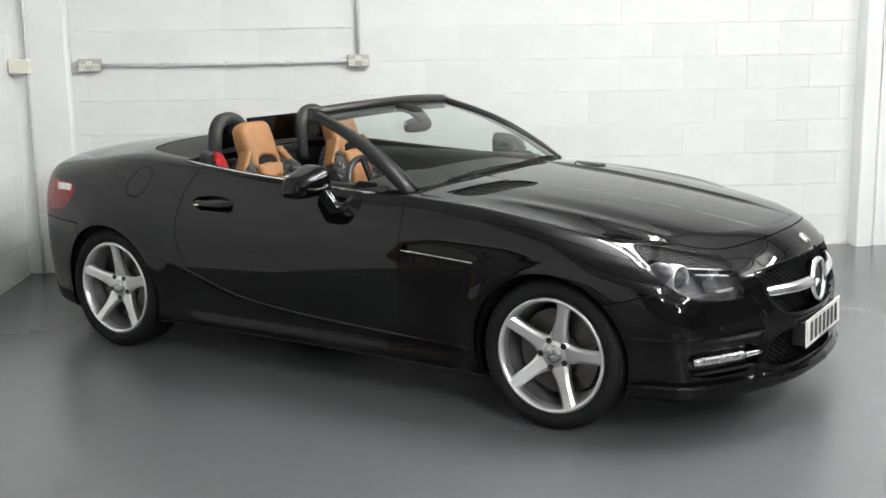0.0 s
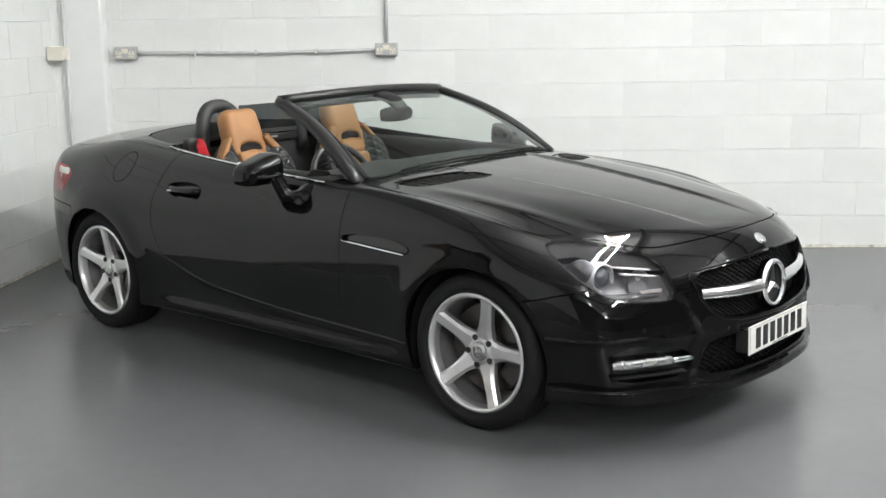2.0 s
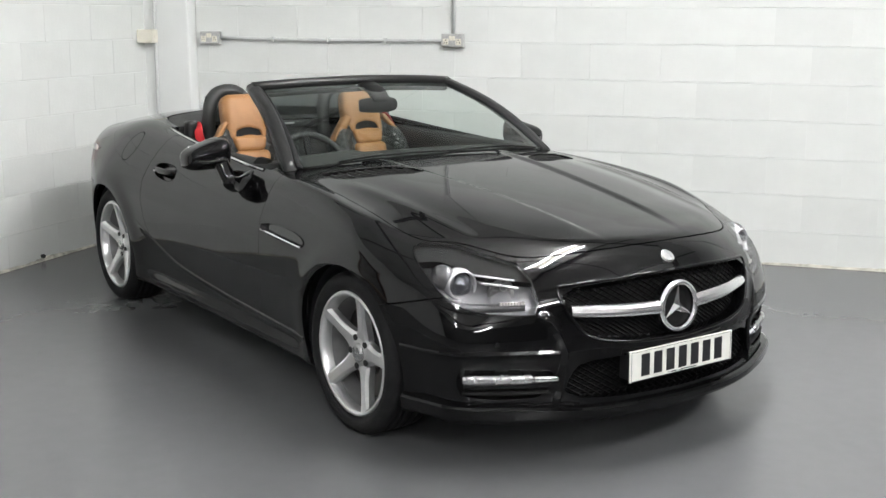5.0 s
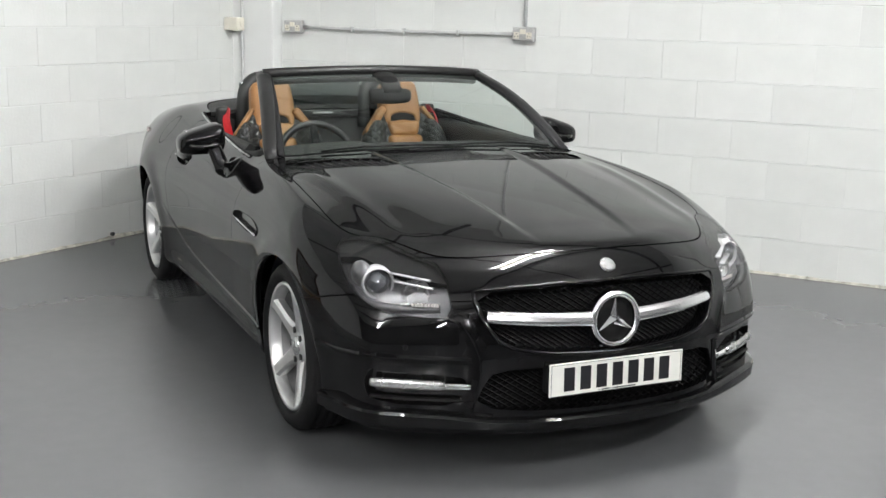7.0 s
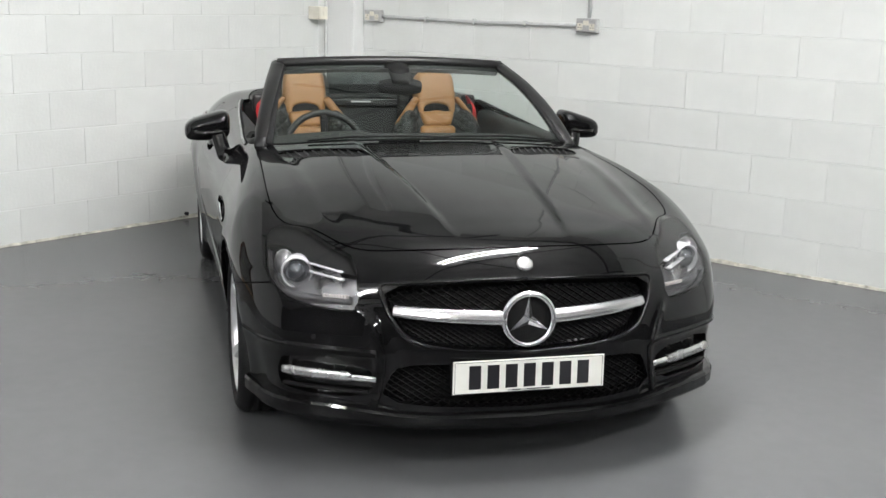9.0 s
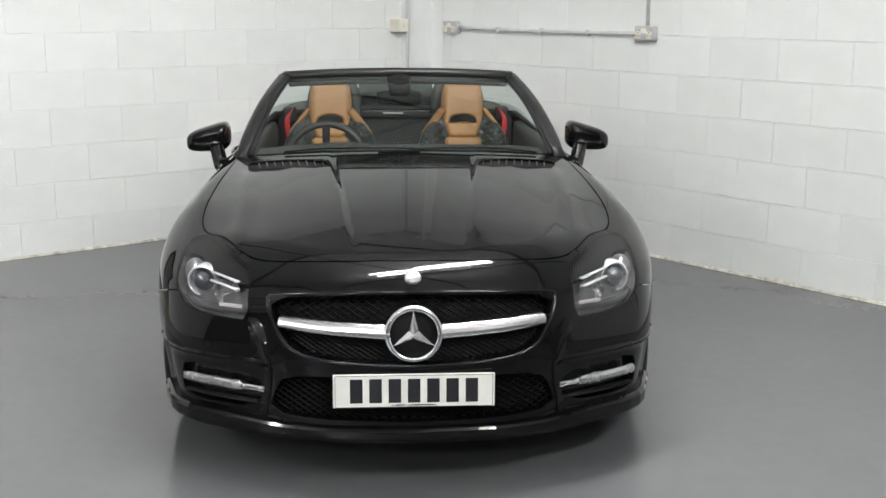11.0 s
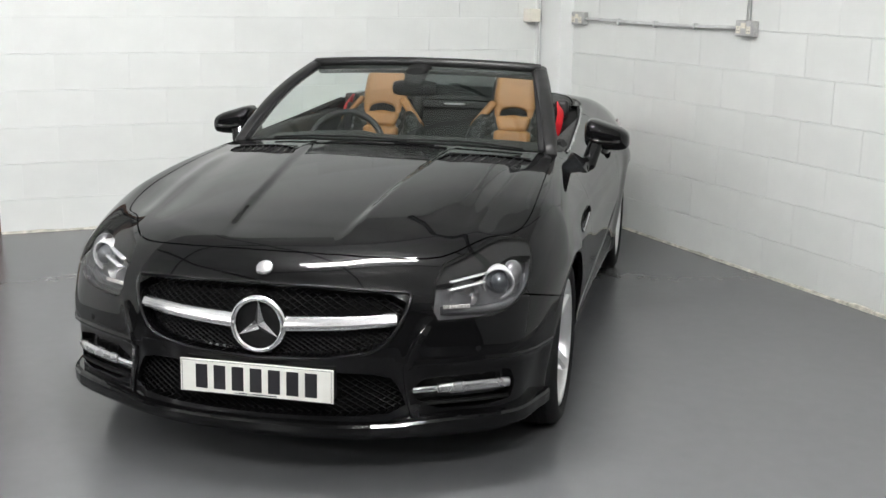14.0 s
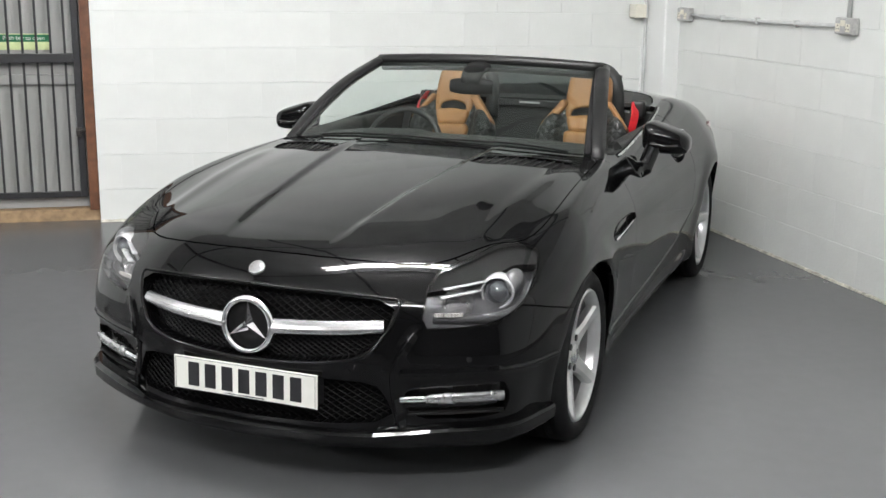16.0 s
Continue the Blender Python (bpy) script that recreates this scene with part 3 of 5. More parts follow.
take("bonnet", lambda x, y, z: np.maximum(bonnet_edge(x, y), 0.6 - z))
V, SETS["vent"], SETS["bonnet"] = cut(V, SETS["bonnet"], lambda x, y, z: vent_edge(x, y))
take("bumper", lambda x, y, z: np.minimum(np.maximum(z - (0.60 + 0.25 * (x - 1.67)), 1.40 - x), 1.70 - x))
take("door", lambda x, y, z: np.maximum(door_edge(x, z), 0.45 - y), 0.0014)
V, SETS["cup"], SETS["door"] = cut(V, SETS["door"], lambda x, y, z: cup_edge(x, z))
V, SETS["gill"], Q = cut(V, Q, lambda x, y, z: np.maximum(gill_edge(x, z), 0.6 - y))
flap_edge = lambda x, y, z: np.maximum(np.hypot(x + 1.045, z - 0.848) - 0.068, 0.6 - y)
V, SETS["flap"], Q = cut(V, Q, lambda x, y, z: flap_edge(x, y, z) + 0.0016)
V, SETS["flap_gap"], Q = cut(V, Q, lambda x, y, z: flap_edge(x, y, z) - 0.0016)
take("tonneau", lambda x, y, z: np.maximum(tonneau_edge(x, y), 0.8 - z), 0.003)
take("boot", lambda x, y, z: np.maximum(boot_edge(x, y), 0.72 - z))
take("rearbumper", lambda x, y, z: np.maximum(x + 1.42, z - 0.63))
V, SETS["under"], Q = cut(V, Q, lambda x, y, z: z - 0.19)
take("fender", lambda x, y, z: np.maximum(0.47 - x, 0.704 - y - 3 * np.maximum(x - 1.0, 0)), 0.001)
V, SETS["cowl"], Q = cut(V, Q, lambda x, y, z: 0.2 - x)
V, SETS["sill"], SETS["quarter"] = cut(V, Q, lambda x, y, z: np.maximum(z - (crease(x) - 0.03), np.maximum(-0.9 - x, z - 0.42)))

panel("bonnet", V, SETS["bonnet"], PAINT, car, both=True)
bumper = panel("front_bumper", V, SETS["bumper"], PAINT, car, both=True, rim=0.045)
panel("tonneau_cover", V, SETS["tonneau"], TRIM, car, "matt black soft cover behind the seats", both=True, push=0.003)
panel("boot_lid", V, SETS["boot"], PAINT, car, both=True)
panel("rear_bumper", V, SETS["rearbumper"], PAINT, car, both=True)
panel("underbody", V, SETS["under"], PLASTIC, car, both=True, rim=0)
panel("scuttle_panel", V, SETS["cowl"], PAINT, car, "black panel under the windscreen", both=True)
# inset near-black sheets: the shade inside both openings is put into their colour
panel("grille_backing", V, SETS["grille"], MATTBLACK, bumper, "black sheet standing for the shade behind the grille", both=True, push=0.07, rim=0)
panel("intake_backing", V, SETS["low"], MATTBLACK, bumper, "black sheet standing for the shade in the lower intake", both=True, push=0.06, rim=0)
doors = {}
for side, mirror in ((1, False), (-1, True)):
    panel("front_wing", V, SETS["fender"], PAINT, car, mirror=mirror)
    panel("wing_gill", V, SETS["gill"], GLOSS, car, mirror=mirror, push=0.016, rim=-0.02)
    doors[side] = panel("door", V, SETS["door"], PAINT, car, mirror=mirror)
    panel("handle_cup", V, SETS["cup"], GLOSS, doors[side], mirror=mirror, push=0.022, rim=-0.024)
    panel("rear_wing", V, SETS["quarter"], PAINT, car, mirror=mirror)
    panel("side_sill", V, SETS["sill"], PAINT, car, mirror=mirror)
    if side < 0:
        panel("fuel_flap", V, SETS["flap"], PAINT, car, mirror=mirror)
    else:
        panel("rear_wing_panel", V, SETS["flap"] + SETS["flap_gap"], PAINT, car, rim=0)
    panel("fog_recess", V, SETS["fog"], GLOSS, bumper, mirror=mirror, push=0.03, rim=-0.031)
    panel("vent_recess", V, SETS["vent"], MATTBLACK, car, mirror=mirror, push=0.009, rim=-0.009)
    tail = panel("tail_lamp", V, SETS["tail"], REDLENS, car, "red tail lamp lens", mirror=mirror, rim=0.03)
    b = bmesh.new()
    sweep(b, [(x, side * (on_skin(x=x, z=0.79) + 0.001), 0.79) for x in (-1.52, -1.56, -1.60, -1.64)], lambda t: oval(0.006, 0.022))
    part("clear_lens", solid(b), WHITELENS, tail, "white reversing lamp lens", True)


# ---------------------------------------------------------------- car: front
def mesh_bars(edge, inset, pitch, rad, zlo, zhi, ymax):
    """Crossing slanted wires that fill an opening of the nose."""
    bm = bmesh.new()
    for sgn in (1, -1):
        c = -2.0
        while c < 2.0:
            run = []
            for k in range(161):
                y = -ymax + 2 * ymax * k / 160
                z = (y * sgn * 0.62 + c)
                if zlo < z < zhi and float(edge(abs(y), z)) < 0.006:
                    run.append((x_nose(abs(y)) + x_lean(z) * (1 + 1.3 * (abs(y) / 0.7) ** 2) - inset - 0.002 * sgn, y, z))
                else:
                    if len(run) > 1:
                        sweep(bm, run, lambda t: oval(rad, rad, 4))
                    run = []
            if len(run) > 1:
                sweep(bm, run, lambda t: oval(rad, rad, 4))
            c += pitch
    return solid(bm)


grille = part("grille", mesh_bars(grille_edge, 0.045, 0.0195, 0.0030, 0.535, 0.668, 0.47), MESHM, car, "black diamond mesh grille with a chrome bar")
part("lower_mesh", mesh_bars(grille_edge, 0.058, 0.0150, 0.0030, 0.425, 0.540, 0.47), MATTBLACK, grille, "fine dark mesh under the bar")
part("intake_mesh", mesh_bars(low_edge, 0.035, 0.0195, 0.0030, 0.245, 0.415, 0.475), MESHM, bumper, "black diamond mesh of the lower intake")
for side in (1, -1):
    b = bmesh.new()
    pts = [(x_nose(y) - 0.040 - 0.02 * (y / 0.4) ** 2, side * y, 0.538 + 0.020 * (y / 0.415)) for y in np.linspace(0.075, 0.418, 14)]
    sweep(b, pts, lambda t: [(side * a * 0.011 + side * 0.004, c * (0.0225 - 0.004 * t)) for a, c in ((-1.2, 0.9), (-0.5, 1), (0.25, 0.80), (0.9, 0.38), (1.25, -0.15), (1.3, -0.32), (1.0, -0.38), (1.05, -0.6), (0.8, -0.9), (0.3, -1), (-1.2, -0.8))])
    part("chrome_bar", solid(b), BARCHROME, grille, "chrome cross bar of the grille with a groove along it")
TO_X = Matrix.Rotation(radians(-90), 4, "Z")
STAR = Matrix.Translation((2.012, 0, 0.535)) @ Matrix.Rotation(radians(-3), 4, "Y") @ TO_X
b = bmesh.new()
lathe(b, [(0.074, -0.02), (0.072, 0.002), (0.076, 0.011), (0.084, 0.013), (0.092, 0.006), (0.094, -0.006), (0.09, -0.03)], 64, STAR)
part("emblem_ring", solid(b), CHROME, grille, "chrome ring", True)
b = bmesh.new()
lathe(b, [(0.0005, -0.008), (0.04, -0.008), (0.075, -0.008), (0.075, -0.02)], 48, STAR)
part("emblem_plate", solid(b), MATTBLACK, grille, "black disc", True)
b = bmesh.new()
for k in range(3):
    a = radians(90 + 120 * k)
    tip = Vector((math.cos(a) * 0.075, 0.002, math.sin(a) * 0.075))
    l, r = (Vector((math.cos(a + s) * 0.0175, -0.006, math.sin(a + s) * 0.0175)) for s in (radians(60), radians(-60)))
    mid = Vector((0, 0.008, 0))
    vs = [b.verts.new(STAR @ p) for p in (tip, l, mid, r, Vector((tip.x, -0.008, tip.z)))]
    for f in ((0, 1, 2), (0, 2, 3), (0, 4, 1), (0, 3, 4), (1, 4, 3)):
        b.faces.new([vs[i] for i in f])
part("emblem_spokes", solid(b), CHROME, grille, "chrome three-armed emblem")
b = bmesh.new()
lathe(b, [(0.0005, 0.004), (0.02, 0.0035), (0.026, 0.001), (0.027, -0.006)], 32, Matrix.Translation((1.953, 0, 0.704)) @ Matrix.Rotation(radians(-50), 4, "Y") @ TO_X)
part("bonnet_badge", solid(b), SATIN, car, "small round silver badge", True)


def round_nose(z, y_to, x_to, inset=0.0, y_from=0.0, n=14, drop=0.0):
    """Points along the bumper at height z, from y_from round the corner to x_to, sinking by drop at the far end."""
    ys = np.linspace(y_from, y_to, n)
    pts = [[on_skin(y=y, z=z), y, z] for y in ys]
    xs = np.linspace(pts[-1][0], x_to, 8)[1:]
    pts += [[x, on_skin(x=x, z=z), z] for x in xs]
    for k, p in enumerate(pts):
        p[2] -= drop * (k / (len(pts) - 1)) ** 2
    return pts


half_lip = round_nose(0.235, 0.66, 1.553)
lip = [(x, -y, z) for x, y, z in half_lip[:0:-1]] + [tuple(p) for p in half_lip]


def lip_ring(t):
    w = abs(2 * t - 1)
    h = 0.006 + 0.013 * step(0.36, 0.62, w)
    return [(-0.05, h), (0.006, h), (0.016, h - 0.004), (0.021, h - 0.012), (0.019, -0.028), (0.012, -0.037), (-0.05, -0.04)]


part("splitter", solid(sweep(bmesh.new(), lip, lip_ring)), PAINT, bumper, "gloss black lip along the bumper's foot")
for side in (1, -1):
    b = solid(sweep(bmesh.new(), [(x, side * y, z) for x, y, z in round_nose(0.420, 0.68, 1.557, y_from=0.475)], lambda t: [(side * a, c) for a, c in ((-0.016, 0.020), (0.0005, 0.016), (0.0045, 0.006), (0.005, 0.001), (0.002, -0.005), (-0.016, -0.008))]))
    part("bumper_crease", b, PAINT, bumper, "sharp crease over the lamp pocket")
    zs = np.linspace(0.545, 0.245, 14)
    line = [(on_skin(y=float(y_blade(z)), z=z), side * float(y_blade(z)), z) for z in zs]
    b = solid(sweep(bmesh.new(), line, lambda t: [(-0.020, -0.008), (-0.004, 0.007 * min(1, 4 * t)), (0.002, 0.008 * min(1, 4 * t)), (0.018, -0.008)], up=(1, 0, 0)))
    part("bumper_blade", b, PAINT, bumper, "sharp upright edge beside the intake")
for side in (1, -1):
    line = [(x, side * on_skin(x=x, z=float(crease(x))), float(crease(x))) for x in np.linspace(-0.80, 0.885, 26)]
    b = solid(sweep(bmesh.new(), line, lambda t: [(-side * a * min(1, 8 * t + 0.1), c) for a, c in ((-0.010, 0.014), (0.0005, 0.008), (0.004, 0.001), (0.002, -0.006), (-0.014, -0.012))]))
    part("sill_crease", b, PAINT, car, "sharp crease along the door's foot")
rim_half = smooth_line([(0.0, 0.661), (0.22, 0.655), (0.40, 0.642), (0.455, 0.630), (0.447, 0.575), (0.425, 0.53), (0.375, 0.473), (0.25, 0.447), (0.12, 0.438), (0.0, 0.434)], 4)
rim_line = [(y, z) for y, z in rim_half] + [(-y, z) for y, z in rim_half[-2:0:-1]] + [rim_half[0]]
b = solid(sweep(bmesh.new(), [(on_skin(y=abs(y), z=z) - 0.001, y, z) for y, z in rim_line], lambda t: oval(0.007, 0.005, 8), up=(1, 0, 0)))
part("grille_surround", b, PAINT, bumper, "gloss black edge round the grille", True)
# plate: bars stand for its characters
plate = part("registration_plate", boxed(2.038, 2.044, -0.252, 0.252, 0.308, 0.416, bevel=0.002), PLATEW, bumper, "white plate with dark bars")
PLATE_M = Matrix.Translation((2.041, 0, 0.36)) @ Matrix.Rotation(radians(-1.5), 4, "Y") @ Matrix.Translation((-2.041, 0, -0.36))
plate.matrix_local = PLATE_M
for k in range(7):
    y = -0.18 + 0.06 * k
    part("bar", boxed(2.0442, 2.0452, y - 0.0195, y + 0.0195, 0.3235, 0.4005), INK, plate)
part("plate_strip", boxed(2.0442, 2.0448, -0.07, 0.07, 0.3135, 0.3180), SATIN, plate, "narrow grey strip under the bars")
for y0, y1, z0, z1 in ((-0.246, 0.246, 0.4105, 0.4118), (-0.246, 0.246, 0.308, 0.3108), (-0.246, -0.2447, 0.3108, 0.4105), (0.2447, 0.246, 0.3108, 0.4105)):
    part("border_line", boxed(2.0442, 2.0447, y0, y1, z0, z1), INK, plate)
part("plate_holder", boxed(1.985, 2.036, -0.245, 0.245, 0.312, 0.405, bevel=0.004), PLASTIC, bumper)

for side in (1, -1):
    # headlamp
    lamp = panel("headlamp", V, SETS["lamp"], LENS, car, "clear headlamp with a round projector", mirror=side < 0, rim=0)
    lamp.visible_shadow = False
    panel("lamp_case", V, SETS["lamp"], LAMPCASE, lamp, "dark silver lamp housing", mirror=side < 0, push=0.055, rim=-0.05)
    panel("lamp_hood", V, SETS["brow"], MATTBLACK, lamp, "dark hood inside the top of the lamp", mirror=side < 0, push=0.012, rim=0.03)
    panel("lamp_seal", V, SETS["seal"], GLOSS, lamp, mirror=side < 0, push=0.003, rim=0.006)
    AIM = Matrix.Translation((1.672, side * 0.688, 0.634)) @ Matrix.Rotation(radians(side * 14), 4, "Z") @ TO_X
    b = bmesh.new()
    lathe(b, [(0.044, -0.01), (0.045, 0.020), (0.048, 0.024), (0.052, 0.020), (0.054, 0.008), (0.055, -0.004), (0.054, -0.03)], 40, AIM)
    part("projector_ring", solid(b), RINGM, lamp, "bright ring round the projector", True)
    b = bmesh.new()
    lathe(b, [(0.0005, 0.036), (0.016, 0.033), (0.030, 0.024), (0.038, 0.010), (0.040, -0.01)], 32, AIM)
    part("projector_lens", solid(b), PROJ, lamp, "dark glass projector lens", True)
    b = bmesh.new()
    lathe(b, [(0.0005, -0.03), (0.03, -0.024), (0.044, -0.008), (0.048, 0.0)], 32, Matrix.Translation((1.778, side * 0.60, 0.615)) @ Matrix.Rotation(radians(side * 20), 4, "Z") @ TO_X)
    part("inner_reflector", solid(b), SATIN, lamp, "satin inner reflector", True)
    for z, xa, xb in ((0.668, 1.70, 1.80), (0.648, 1.735, 1.825)):
        b = bmesh.new()
        sweep(b, [(xa + (xb - xa) * k / 6, side * (0.655 - 0.095 * k / 6), z - 0.012 * k / 6) for k in range(7)], lambda t: oval(0.010, 0.0035, 8))
        part("reflector_bar", solid(b), RINGM, lamp, "thin bright bar", True)
    sheet("outer_reflector", lambda x, y, z: np.sqrt(((x - 1.625) / 0.055) ** 2 + ((y * side - 0.725) / 0.032) ** 2 + ((z - 0.655) / 0.043) ** 2) * 0.03 - 0.03, (1.55, side * 0.725 - 0.05, 0.59), (1.70, side * 0.725 + 0.05, 0.72), 0.010, LAMPCASE, lamp, "smooth rounded outer reflector")
    b = bmesh.new()
    rows = [(1.60, 0.742, 0.628), (1.66, 0.762, 0.588), (1.73, 0.727, 0.568), (1.80, 0.64, 0.564), (1.85, 0.545, 0.566)]
    sweep(b, [(x - 0.028, side * (y - 0.012), z) for x, y, z in smooth_line(rows, 5)], lambda t: oval(0.014, 0.014, 8))
    part("indicator_strip", solid(b), LAMPCASE, lamp, "pale ribbed strip along the lower edge", True)
    for k in range(9):
        t = k / 8
        b = boxed(-0.004, 0.004, -0.004, 0.004, -0.006, 0.006, bevel=0.0015)
        d = part("led", b, WHITELENS, lamp)
        d.matrix_local = Matrix.Translation((1.805 + 0.035 * t, side * (0.62 - 0.07 * t), 0.585))
    b = bmesh.new()
    sweep(b, [(x - 0.03, side * (y - 0.01), z - 0.02) for x, y, z in smooth_line([(1.53, 0.755, 0.725), (1.60, 0.69, 0.722), (1.69, 0.635, 0.700), (1.79, 0.56, 0.668)], 5)], lambda t: oval(0.010, 0.004, 8))
    part("lamp_brow", solid(b), MATTBLACK, lamp, "dark brow over the projector", True)
    # daytime lamp in the bumper pocket
    def pocket(y0, y1, n=10):
        return [(on_skin(y=y0 + (y1 - y0) * k / n, z=0.43) - 0.012, side * (y0 + (y1 - y0) * k / n), 0.336) for k in range(n + 1)]
    b = bmesh.new()
    sweep(b, pocket(0.545, 0.748), lambda t: oval(0.011, 0.0180 - 0.003 * abs(2 * t - 1) ** 8, 12))
    drl = part("daytime_lamp", solid(b), SATIN, bumper, "slim chrome-framed daytime lamp", True)
    b = bmesh.new()
    sweep(b, pocket(0.472, 0.548, 4), lambda t: oval(0.010, 0.0115 + 0.002 * t, 10))
    part("chrome_tab", solid(b), CHROME, drl, "", True)
    for dz in (-0.007, 0.0, 0.007):
        b = bmesh.new()
        sweep(b, [(x + 0.0095, y, z + dz) for x, y, z in pocket(0.56, 0.735)], lambda t: oval(0.0016, 0.0018, 6))
        part("lamp_rib", solid(b), LAMPCASE, drl)
    b = bmesh.new()
    sweep(b, [(on_skin(y=y, z=0.43) - 0.02, side * y, 0.288) for y in np.linspace(0.49, 0.745, 8)], lambda t: oval(0.012, 0.006, 8))
    part("pocket_fin", solid(b), MATTBLACK, bumper, "", True)
    # bonnet vent slats
    for k in range(9):
        t = (k + 0.5) / 9
        xa, ya = 0.64 + 0.12 * t, 0.615 - 0.30 * t
        xb, yb = 0.79 + 0.125 * t, 0.595 - 0.30 * t
        b = bmesh.new()
        sweep(b, [(x, side * y, on_skin(x=x, y=y) - 0.006) for x, y in ((xa, ya), ((xa + xb) / 2, (ya + yb) / 2), (xb, yb))], lambda s: oval(0.0030, 0.003, 6))
        part("vent_slat", solid(b), SATINBLACK, car, "", True)
    b = bmesh.new()
    sweep(b, [(x, side * y, on_skin(x=x, y=y) + 0.001) for x, y in ((0.628, 0.625), (0.69, 0.475), (0.752, 0.325))], lambda s: oval(0.006, 0.002, 8))
    part("vent_rail", solid(b), SATINBLACK, car, "", True)
    # side gill strip, door handle, belt trim
    b = bmesh.new()
    sweep(b, [(x, side * (on_skin(x=x, z=0.668 - 0.05 * (x - 0.55)) - 0.004), 0.668 - 0.05 * (x - 0.55)) for x in np.linspace(0.552, 0.90, 8)], lambda t: oval(0.007, 0.006 - 0.002 * t, 8))
    part("chrome_strip", solid(b), CHROME, car, "chrome strip in the wing gill", True)
    b = bmesh.new()
    sweep(b, smooth_line([(x, side * (on_skin(x=x, z=0.778) + o), 0.778) for x, o in ((-0.642, -0.012), (-0.62, 0.006), (-0.55, 0.016), (-0.46, 0.012), (-0.415, -0.012))], 4), lambda t: oval(0.009, 0.0165, 10))
    part("door_handle", solid(b), PAINT, doors[side], "", True)
    b = bmesh.new()
    sweep(b, [(-0.63 + 0.006 * k, side * (on_skin(x=-0.63 + 0.006 * k, z=0.765) + 0.010), 0.772) for k in range(6)], lambda t: oval(0.002, 0.006, 6))
    part("handle_strip", solid(b), SATIN, doors[side], "", True)
    b = bmesh.new()
    sweep(b, [(x, side * (float(y_belt(x)) + 0.004), on_skin(x=x, y=float(y_belt(x)) + 0.004) + 0.002) for x in np.linspace(-0.85, 0.33, 20)], lambda t: oval(0.006, 0.005, 8))
    part("belt_trim", solid(b), SATIN, car, "satin silver strip along the door top", True)
    b = bmesh.new()
    sweep(b, [(x, side * (float(y_belt(x)) - 0.004), on_skin(x=x, y=float(y_belt(x)) + 0.004) - 0.001) for x in np.linspace(-0.86, 0.33, 20)], lambda t: oval(0.008, 0.010, 8))
    part("door_seal", solid(b), RUBBER, car, "", True)
    # parking sensors
    for y, z in ((0.66, 0.46), (0.33, 0.425)):
        b = bmesh.new()
        lathe(b, [(0.0005, 0.001), (0.009, 0.001), (0.0095, -0.004)], 16, Matrix.Translation((on_skin(y=y, z=z) + 0.0015, side * y, z)) @ Matrix.Rotation(radians(side * 25 * y), 4, "Z") @ TO_X)
        part("parking_sensor", solid(b), GLOSS, bumper)
    # wheel housing
    for hx, hz in HUBS:
        b = bmesh.new()
        rings = [[b.verts.new((hx + r * math.cos(radians(a)), side * y, hz + r * math.sin(radians(a)))) for r, y in ((0.08, 0.46), (0.337, 0.46), (0.337, 0.835))] for a in range(-22, 203, 7)]
        for p, q in zip(rings, rings[1:]):
            for i in (0, 1):
                b.faces.new((p[i], p[i + 1], q[i + 1], q[i]))
        part("wheel_housing", b, INK, car, "", True)


